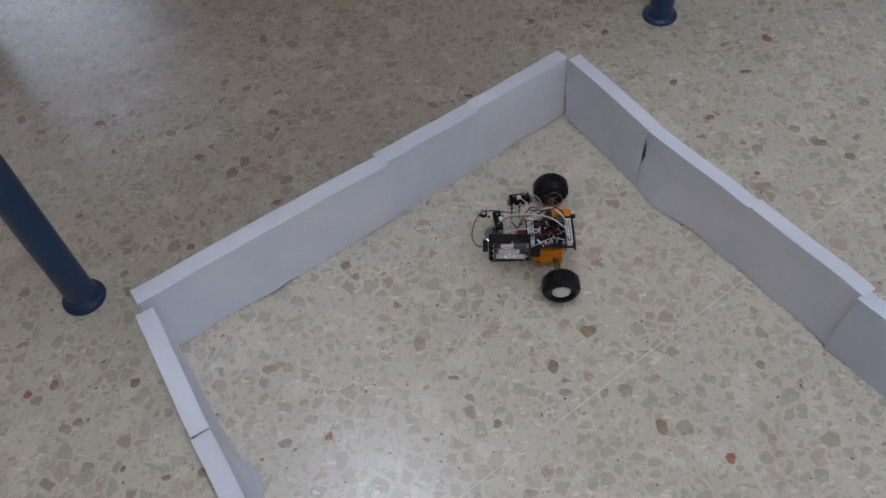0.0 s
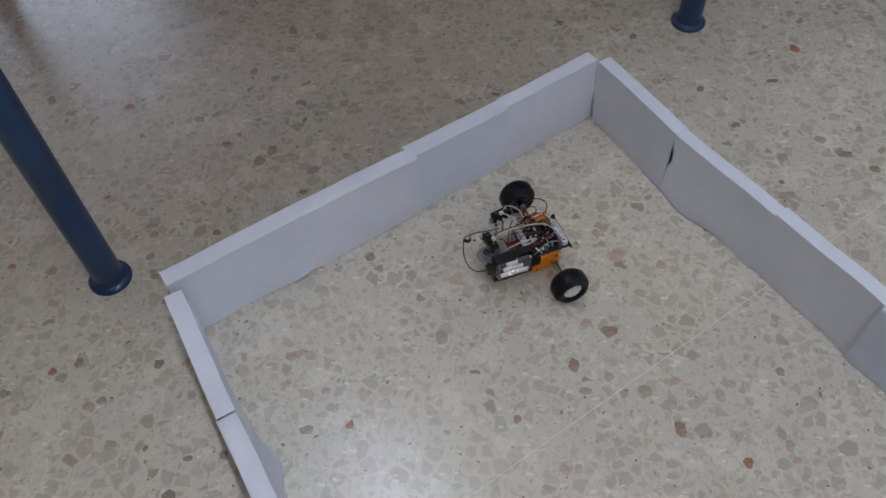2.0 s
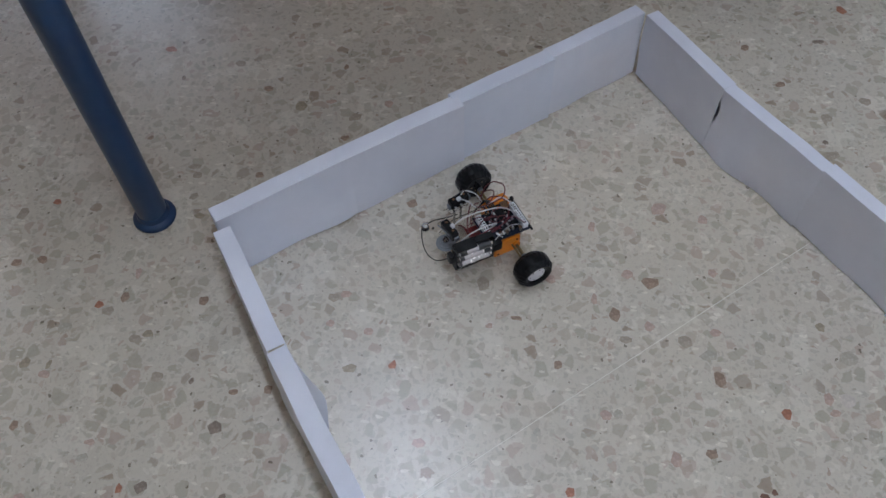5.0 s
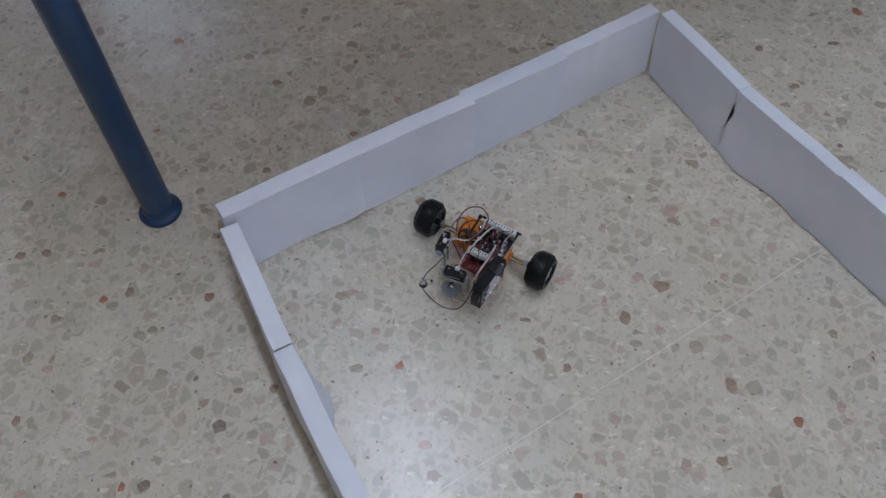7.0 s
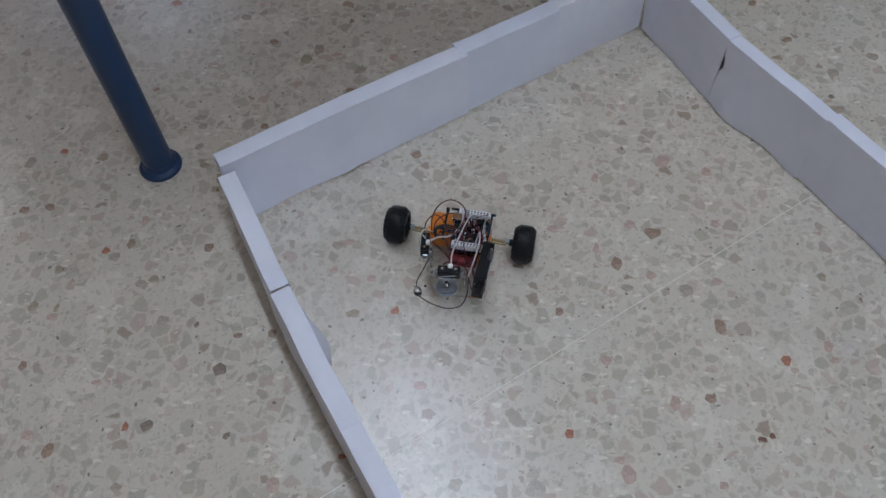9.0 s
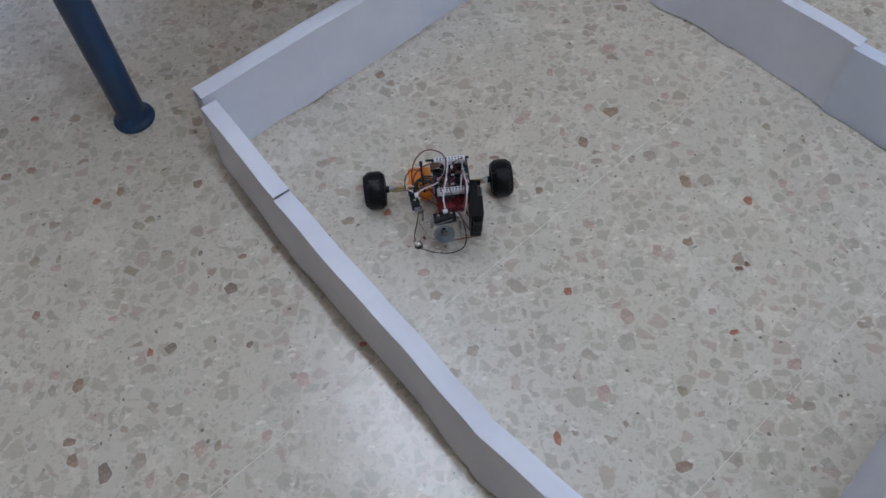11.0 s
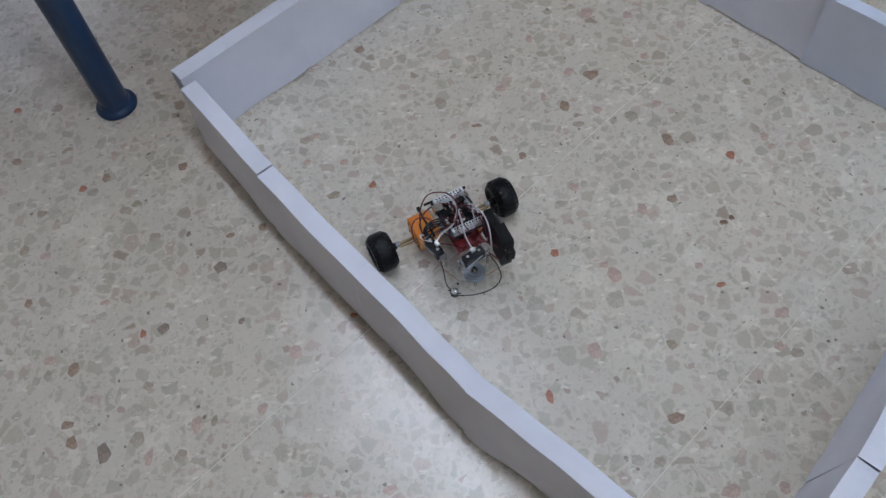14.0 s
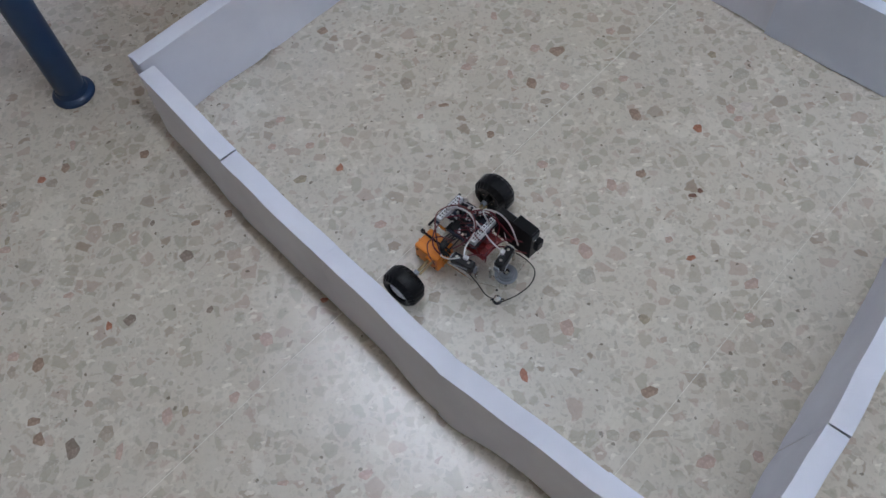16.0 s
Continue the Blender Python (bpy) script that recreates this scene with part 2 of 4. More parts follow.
def box(bm, center, size, bevel=0.0, turn=None):
    made = bmesh.ops.create_cube(bm, size=1.0)["verts"]
    m = Matrix.Translation(center) @ (turn or Matrix.Identity(4)) @ Matrix.Diagonal((*size, 1))
    bmesh.ops.transform(bm, matrix=m, verts=made)
    if bevel:
        edges = {e for v in made for e in v.link_edges}
        bmesh.ops.bevel(bm, geom=list(edges), offset=bevel, segments=2, affect="EDGES", profile=0.6)
    return bm


def rod(bm, a, b, r, sides=14, r2=None):
    a, b = Vector(a), Vector(b)
    d = b - a
    m = Matrix.Translation((a + b) / 2) @ d.to_track_quat("Z", "Y").to_matrix().to_4x4()
    bmesh.ops.create_cone(bm, cap_ends=True, segments=sides, radius1=r, radius2=r if r2 is None else r2, depth=d.length, matrix=m)
    return bm


def lathe(bm, profile, sides, m=None, ripple=None):
    """Turns a closed profile of (radius, height) round z."""
    rings = []
    for i in range(sides):
        a = 2 * math.pi * i / sides
        ring = []
        for j, (r, z) in enumerate(profile):
            r += ripple(i, j) if ripple else 0
            ring.append(bm.verts.new((r * math.cos(a), r * math.sin(a), z)))
        rings.append(ring)
    n = len(profile)
    for i in range(sides):
        p, q = rings[i], rings[(i + 1) % sides]
        for j in range(n):
            k = (j + 1) % n
            if profile[j][0] < 1e-6 and profile[k][0] < 1e-6:
                continue
            bm.faces.new((p[j], q[j], q[k], p[k]))
    bmesh.ops.remove_doubles(bm, verts=bm.verts, dist=1e-6)
    if m is not None:
        bmesh.ops.transform(bm, matrix=m, verts=bm.verts)
    return bm


def curve_points(points, steps=8):
    """Points of a smooth line through the given ones."""
    p = [Vector(q) for q in points]
    p = [2 * p[0] - p[1]] + p + [2 * p[-1] - p[-2]]
    out = []
    for i in range(1, len(p) - 2):
        for s in range(steps):
            t = s / steps
            out.append(0.5 * (2 * p[i] + (p[i + 1] - p[i - 1]) * t + (2 * p[i - 1] - 5 * p[i] + 4 * p[i + 1] - p[i + 2]) * t * t
                              + (3 * p[i] - p[i - 1] - 3 * p[i + 1] + p[i + 2]) * t ** 3))
    return out + [p[-2]]


def cord(bm, points, r, sides=6, steps=8):
    """A round cord along a smooth line."""
    line = curve_points(points, steps)
    rings, up = [], Vector((0.13, 0.31, 0.94))
    for i, c in enumerate(line):
        d = (line[min(i + 1, len(line) - 1)] - line[max(i - 1, 0)]).normalized()
        u = d.cross(up).normalized()
        v = d.cross(u)
        rings.append([bm.verts.new(c + r * (math.cos(2 * math.pi * k / sides) * u + math.sin(2 * math.pi * k / sides) * v)) for k in range(sides)])
    for p, q in zip(rings, rings[1:]):
        for k in range(sides):
            bm.faces.new((p[k], p[(k + 1) % sides], q[(k + 1) % sides], q[k]))
    bm.faces.new(rings[0])
    bm.faces.new(rings[-1])
    return bm


# ---- the room ----
X0, X1, Y0, Y1, TOP = -3.6, 4.2, -3.2, 4.6, 2.9


def wall(name, along, at, thick, lo, hi, holes):
    """A wall along x or y with window openings (start, end, sill, head) through it."""
    bm = bmesh.new()
    cuts = sorted(holes)
    spans, here = [], lo
    for a, b, s, h in cuts:
        spans += [(here, a, 0, TOP), (a, b, 0, s), (a, b, h, TOP)]
        here = b
    spans.append((here, hi, 0, TOP))
    for a, b, s, h in spans:
        c, d = ((a + b) / 2, at, (s + h) / 2), (b - a, thick, h - s)
        if along == "y":
            c, d = (c[1], c[0], c[2]), (d[1], d[0], d[2])
        box(bm, c, d)
    return tagged(part(name, bm, PLASTER), "plain beige plastered classroom wall", "wall", kind="structure")


def window(name, along, at, a, b, s, h, bars):
    ob = empty(name)
    tagged(ob, "white painted window frame in the plastered wall", "window", kind="structure")
    pieces = [((a + b) / 2, s + 0.03, b - a, 0.06), ((a + b) / 2, h - 0.03, b - a, 0.06)]
    pieces += [(a + 0.03 + (b - a - 0.06) * i / bars, (s + h) / 2, 0.06, h - s - 0.12) for i in range(bars + 1)]
    for u, z, w, t in pieces:
        c, d = ((u, at, z), (w, 0.06, t)) if along == "x" else ((at, u, z), (0.06, w, t))
        part("window_frame", box(bmesh.new(), c, d, 0.004), FRAME_PAINT, ob)


EAST, NORTH = (-2.2, 3.6, 1.0, 2.5), (-3.4, -2.1, 0.95, 2.75)
wall("wall_north", "x", Y1 + 0.1, 0.2, X0 - 0.2, X1 + 0.2, [NORTH])
wall("wall_south", "x", Y0 - 0.1, 0.2, X0 - 0.2, X1 + 0.2, [])
wall("wall_east", "y", X1 + 0.1, 0.2, Y0, Y1, [EAST])
wall("wall_west", "y", X0 - 0.1, 0.2, Y0, Y1, [])
window("window_1", "x", Y1 + 0.12, *NORTH, 2)
window("window_2", "y", X1 + 0.12, *EAST, 6)
tagged(part("ceiling", box(bmesh.new(), (0.3, 0.7, TOP + 0.1), (X1 - X0 + 0.4, Y1 - Y0 + 0.4, 0.2)), CEILING),
       "white painted ceiling", "ceiling", kind="structure")


def ceiling_light(x, y, turn):
    lamp = empty("ceiling_light", pose(x, y, TOP, 0, 0, turn))
    tagged(lamp, "lit bare fluorescent tube batten on the ceiling", "lamp")
    part("housing", box(bmesh.new(), (0, 0, -0.025), (1.26, 0.07, 0.05), 0.006), FRAME_PAINT, lamp, "white enamelled steel housing")
    for end in (-0.615, 0.615):
        part("tube_holder", box(bmesh.new(), (end, 0, -0.066), (0.02, 0.045, 0.036), 0.004), FRAME_PAINT, lamp)
    for y in (-0.024, 0.024):
        part("tube", rod(bmesh.new(), (-0.604, y, -0.075), (0.604, y, -0.075), 0.016, 16), GLOW, lamp, "glowing fluorescent tube", True)


# one row of battens; the farthest, out of view, is added as extra light
for step in (0.0, 1.80, 4.00):
    ceiling_light(-0.27 + 0.515 * step, 1.03 - 0.857 * step, 121)

# a ground outside the windows
tagged(part("ground", box(bmesh.new(), (0, 0, -0.35), (400, 400, 0.3)), GROUT), "pale paved ground outside the windows", "ground", kind="structure")


# ---- the table over the far side of the pen ----
def table():
    ob = empty("table", pose(-0.58, 0.695, 0, 0, 0, 31))
    tagged(ob, "table with blue round steel legs and a brown wooden top", "table")
    length, depth = 1.195, 0.98
    part("tabletop", box(bmesh.new(), (length / 2, depth / 2, 0.735), (length + 0.09, depth + 0.09, 0.03), 0.004), WOOD, ob, "brown wooden tabletop")
    for x in (0, length):
        for y in (0, depth):
            leg = part("leg", rod(bmesh.new(), (x, y, 0.008), (x + 0.011 * (1 if x == 0 else -1), y - 0.006 * (1 if y == 0 else -1), 0.72), 0.0235, 32), BLUE, ob, smooth=True)
            foot = [(0, 0.0), (0.0335, 0.0), (0.0345, 0.003), (0.0338, 0.006), (0.0310, 0.0085), (0.0268, 0.0110), (0.0248, 0.019), (0.0230, 0.020), (0, 0.020)]
            part("foot", lathe(bmesh.new(), foot, 32, Matrix.Translation((x, y, 0))), BLUE_FOOT, leg, "flared blue plastic foot", True)
    for a, b in (((0, 0), (length, 0)), ((0, depth), (length, depth)), ((0, 0), (0, depth)), ((length, 0), (length, depth))):
        d = Vector((b[0] - a[0], b[1] - a[1]))
        part("rail", box(bmesh.new(), ((a[0] + b[0]) / 2, (a[1] + b[1]) / 2, 0.70), (max(d.x, 0.03), max(d.y, 0.03), 0.04), 0.003), BLUE, ob)


table()


# ---- a low cabinet past the table ----
def cabinet():
    ob = empty("cabinet", pose(0.70, 1.384, 0, 0, 0, -6))
    tagged(ob, "dark brown wooden cabinet standing on the floor", "cabinet")
    part("plinth", box(bmesh.new(), (0.45, 0.225, 0.03), (0.90, 0.43, 0.06), 0.003), DARK_WOOD, ob)
    part("body", box(bmesh.new(), (0.45, 0.22, 0.46), (0.90, 0.44, 0.80), 0.004), DARK_WOOD, ob)
    for x in (0.2265, 0.6735):
        door = part("door", box(bmesh.new(), (x, -0.009, 0.46), (0.441, 0.018, 0.78), 0.003), DARK_WOOD, ob)
        hx = 0.41 if x < 0.45 else 0.49
        part("handle", rod(bmesh.new(), (hx, -0.03, 0.55), (hx, -0.03, 0.67), 0.005, 10), STEEL, door)
    part("top", box(bmesh.new(), (0.45, 0.215, 0.872), (0.92, 0.47, 0.024), 0.004), DARK_WOOD, ob)


cabinet()


# ---- the paper pen ----
def paper_barrier(inner_a, inner_b, width, height, side, bows=(0, 0), lift=(0, 0), label="", fold=0.0, out_bows=(0, 0), lean=0.0, gap=0.0008, sheet_of=None, hang=None, bow_at=(0.12, 0.88), slit=None, out_lean=0.0):
    """A sheet folded over into an upside-down channel. inner_a to inner_b: the top edge on the pen's side; side: 1 where the sheet's back lies to
    the left of that way. bows: how far the near face's foot swells out at a third and two thirds of its length; lift: how far its lower corners rise; hang: how far its back ends above the floor;
    out_lean: how far the back leans out at its foot; bow_at: where along its length the foot swells; slit: how far the first edge gapes, between which two heights."""
    a, b = Vector((*inner_a, 0)), Vector((*inner_b, 0))
    d = (b - a).normalized()
    n = Vector((-d.y, d.x, 0)) * side
    length = (b - a).length
    steps, rows = 24, 14
    grid = []
    seed = Vector((a.x * 7, a.y * 5, 0))

    def swell(s, pair):
        return pair[0] * math.exp(-((s - bow_at[0]) / 0.2) ** 2) + pair[1] * math.exp(-((s - bow_at[1]) / 0.2) ** 2)

    for i in range(steps + 1):
        s = i / steps
        base = a + d * (length * s)
        wob = 0.0016 * noise.noise(seed + Vector((s * 3.1, 0.4, 0)))
        top = height + 0.0012 * noise.noise(seed + Vector((s * 2.3, 4.4, 0)))
        line = []
        for j in range(rows + 1):
            f = 1 - j / rows
            rise = gap + max(lift[0] * max(0, 1 - s / 0.35), lift[1] * max(0, 1 - (1 - s) / 0.35))
            z = top * (1 - f) + f * rise
            gape = 0.0
            if slit and slit[1] < 1 - f < slit[2]:
                gape = slit[0] * math.sin(math.pi * (1 - f - slit[1]) / (slit[2] - slit[1])) * max(0, 1 - s / 0.2)
            line.append(base + d * gape - n * (swell(s, bows) * f ** 1.6 + lean * f) + n * wob * (1 + f) + Vector((0, 0, z)))
        line.append(base + n * (width * 0.5 + wob) + Vector((0, 0, top + fold)))
        for j in range(rows + 1):
            f = j / rows
            line.append(base + n * (width + wob + swell(s, out_bows) * f ** 1.6 + out_lean * f) + Vector((0, 0, (gap if hang is None else hang) * f + top * (1 - f))))
        grid.append(line)
    ob = empty("paper_barrier")
    last = len(grid[0]) - 1
    for name, lo, hi in (("inner_panel", 0, rows), ("top_panel", rows, rows + 2), ("outer_panel", rows + 2, last)):
        bm = bmesh.new()
        sheet = [[bm.verts.new(v) for v in line[lo:hi + 1]] for line in grid]
        for p, q in zip(sheet, sheet[1:]):
            for j in range(hi - lo):
                bm.faces.new((p[j], p[j + 1], q[j + 1], q[j]))
        bmesh.ops.recalc_face_normals(bm, faces=bm.faces)
        bmesh.ops.solidify(bm, geom=list(bm.faces), thickness=0.0007)
        part(name, bm, sheet_of or PAPER, ob, smooth=True)
    return tagged(ob, label or "white paper sheet folded into a low pen barrier", "paper barrier", "folded paper barriers of the pen")


H = 0.1335
# the long far side
paper_barrier((-0.424, 0.592), (-0.252, 0.712), 0.027, H, 1, (0, 0.007), (0, 0.007), "white folded paper barrier with a curled lower corner", 0.003)
paper_barrier((-0.2522, 0.7120), (-0.083, 0.824), 0.027, H, 1, (0.002, 0), (0.0, 0.004), "", 0.003)
paper_barrier((-0.0935, 0.8258), (0.0612, 0.9300), 0.0272, H - 0.0005, 1, (0.0, 0), (0, 0.0), "bluish white folded paper barrier", 0.002, sheet_of=PAPER_COOL)
paper_barrier((0.0575, 0.9325), (0.217, 1.046), 0.024, H, 1, (0.003, 0.004), (0, 0.003), "", 0.0)
# the right-hand side
paper_barrier((0.2195, 1.0400), (0.3225, 0.8685), 0.023, H + 0.0005, 1, (0.0, 0.002), (0.004, 0.0), "white folded paper barrier with a gaping corner slit", 0.0, gap=0.0025, slit=(0.006, -0.35, 0.45))
paper_barrier((0.3226, 0.8682), (0.438, 0.704), 0.022, H - 0.0025, 1, (0.010, 0.003), (0, 0), "grey-shaded white folded paper barrier with a bulging foot", 0.0, gap=0.0025, bow_at=(0.27, 0.95), slit=(0.0060, 0.42, 0.85))
paper_barrier((0.437, 0.706), (0.545, 0.547), 0.0225, H + 0.0008, 1, (0, 0.003), (0, 0), "", 0.0, gap=0.0022)
paper_barrier((0.536, 0.546), (0.657, 0.378), 0.022, H - 0.001, 1, (0, 0), (0, 0), "bluish white folded paper barrier set askew", 0.0, gap=0.0018, sheet_of=PAPER_BLUE)
# the left-hand side
paper_barrier((-0.2965, 0.4060), (-0.402, 0.586), 0.0245, H, 1, (0.006, 0), (0, 0), "", 0.0, (0.003, 0.0), hang=0.006, out_lean=0.004)
paper_barrier((-0.1840, 0.2295), (-0.2962, 0.4046), 0.0255, H - 0.0015, 1, (0.0, 0.019), (0, 0), "white folded paper barrier with its foot pushed inwards", 0.0, (0.0, 0.003), hang=0.006, out_lean=0.004)
paper_barrier((-0.0725, 0.0560), (-0.1845, 0.2315), 0.0250, H - 0.0017, 1, (0.0, 0.0), (0, 0), "", 0.0, (0.006, 0.0), hang=0.006, out_lean=0.004)
paper_barrier((0.058, -0.104), (-0.0745, 0.0588), 0.0250, H - 0.0018, 1, (0.0, 0.0), (0, 0), "", 0.0, (0.002, 0.008), hang=0.006, out_lean=0.004)
paper_barrier((0.150, -0.212), (0.057, -0.102), 0.0255, H - 0.001, 1, (0.0, 0.0), (0, 0), "", 0.0, (0.002, 0.004), hang=0.006)
# the near side
paper_barrier((0.2922, -0.1018), (0.150, -0.212), 0.0245, H, 1, (0.004, 0.0), (0, 0), "white folded paper barrier buckled at its joint", 0.0, lean=0.007)
paper_barrier((0.4005, -0.0075), (0.2933, -0.1002), 0.0245, H, 1, (0.0, 0.004), (0, 0), "white folded paper barrier buckled at its joint", 0.0, lean=0.009)
paper_barrier((0.560, 0.131), (0.399, -0.0087), 0.0245, H - 0.0004, 1, (0.003, 0.0), (0, 0), "", 0.0, lean=0.009)


# ---- the robot car ----
def wheel(parent, side):
    """A balloon-tyred wheel; its axis is the robot's y. side: 1 left, -1 right."""
    turn = Matrix.Rotation(radians(-90 * side), 4, "X")
    rim = [(0.0, -0.010), (0.0175, -0.012), (0.0185, -0.008), (0.0185, 0.010), (0.0, 0.010)]
    ob = part("wheel", lathe(bmesh.new(), rim, 28, turn), RIM_DARK, parent, "wheel with a fat black rubber tyre", True)
    tyre = [(0.0165, -0.0135), (0.0195, -0.0158), (0.0228, -0.0157), (0.0276, -0.0098), (0.0287, -0.0085), (0.0290, 0.0), (0.0287, 0.0085),
            (0.0276, 0.0098), (0.0228, 0.0157), (0.0195, 0.0158), (0.0165, 0.0135)]

    def tread(i, j):
        if j in (3, 7):
            return -0.0026 if i % 4 < 2 else 0.0
        if j in (4, 6):
            return -0.0004 if (i + 2) % 4 < 2 else 0.0
        return 0.0

    part("tyre", lathe(bmesh.new(), tyre, 88, turn, tread), RUBBER, ob, "", True)
    cap = [(0.0, 0.0125), (0.0135, 0.0122), (0.0142, 0.0112), (0.0142, 0.0085), (0.0, 0.0085)]
    hub = part("hub_cap", lathe(bmesh.new(), cap, 28, turn), HUB_WHITE, ob, "white plastic hub cap", True)
    for k in range(6):
        a = math.pi * k / 3
        bm = rod(bmesh.new(), (0.0105 * math.cos(a), 0.0105 * math.sin(a), 0.0120), (0.0105 * math.cos(a), 0.0105 * math.sin(a), 0.0128), 0.0009, 8)
        bmesh.ops.transform(bm, matrix=turn, verts=bm.verts)
        part("rivet", bm, BLACK, hub)
    part("boss", rod(bmesh.new(), (0, -0.010 * side, 0), (0, -0.021 * side, 0), 0.0052, 14), BLACK, ob)
    for k in range(5):
        a = 2 * math.pi * k / 5
        part("wheel_nut", rod(bmesh.new(), (0.010 * math.cos(a), -0.0112 * side, 0.010 * math.sin(a)), (0.010 * math.cos(a), -0.0135 * side, 0.010 * math.sin(a)), 0.0015, 6), CHROME, ob)
    ob.matrix_basis = pose(0, 0.0951 * side, 0.0290)
    return ob


def wire(points, color, parent, r=0.0009, label=""):
    return part("wire", cord(bmesh.new(), points, r), WIRE[color], parent, label, True)


def gear_motor(parent, x0, x1, y_in, y_out, z0, z1):
    side = 1 if y_out > 0 else -1
    c = ((x0 + x1) / 2, (y_in + y_out) / 2, (z0 + z1) / 2)
    ob = part("gear_motor", box(bmesh.new(), c, (x1 - x0, abs(y_out - y_in), z1 - z0), 0.003), ORANGE, parent, "orange plastic gear motor")
    part("output_boss", rod(bmesh.new(), (0, y_out - 0.001 * side, 0.0295), (0, y_out + 0.003 * side, 0.0295), 0.0065, 20), ORANGE, ob)
    for dx, dz in ((0.14, 0.2), (0.86, 0.2), (0.14, 0.8), (0.86, 0.8)):
        x, z = x0 + dx * (x1 - x0), z0 + dz * (z1 - z0)
        part("screw", rod(bmesh.new(), (x, y_out - 0.001 * side, z), (x, y_out + 0.0008 * side, z), 0.0016, 10), BLACK, ob)
    part("seam", box(bmesh.new(), (c[0], y_out - 0.011 * side, c[2]), (x1 - x0 + 0.0012, 0.0015, z1 - z0 + 0.0012), 0.0004), ORANGE, ob)
    return ob


def micro_switch(parent, m):
    """A lever switch, 28 mm long, its lever on +y."""
    ob = part("micro_switch", box(bmesh.new(), (0, 0, 0), (0.031, 0.012, 0.015), 0.0012), BLACK, parent, "black lever micro switch")
    part("plug", box(bmesh.new(), (-0.002, -0.004, 0.0095), (0.0065, 0.005, 0.005), 0.0008), WHITE, ob, "white nylon plug")
    part("lever", box(bmesh.new(), (0.003, 0.0085, 0.002), (0.026, 0.0007, 0.0022), 0, Matrix.Rotation(0.15, 4, "Z")), STEEL, ob)
    for x in (-0.009, 0.009):
        part("screw", rod(bmesh.new(), (x, 0, 0.0070), (x, 0, 0.0092), 0.0021, 10), CHROME, ob)
    for x in (-0.0178, 0.0178):
        part("bracket", box(bmesh.new(), (x, -0.001, -0.0025), (0.0030, 0.0075, 0.0085), 0.0006), STEEL, ob, "small steel bracket")
    for x in (-0.010, 0.0, 0.010):
        part("terminal", box(bmesh.new(), (x, -0.007, -0.002), (0.003, 0.005, 0.0006)), SOLDER, ob)
    ob.matrix_basis = m
    return ob


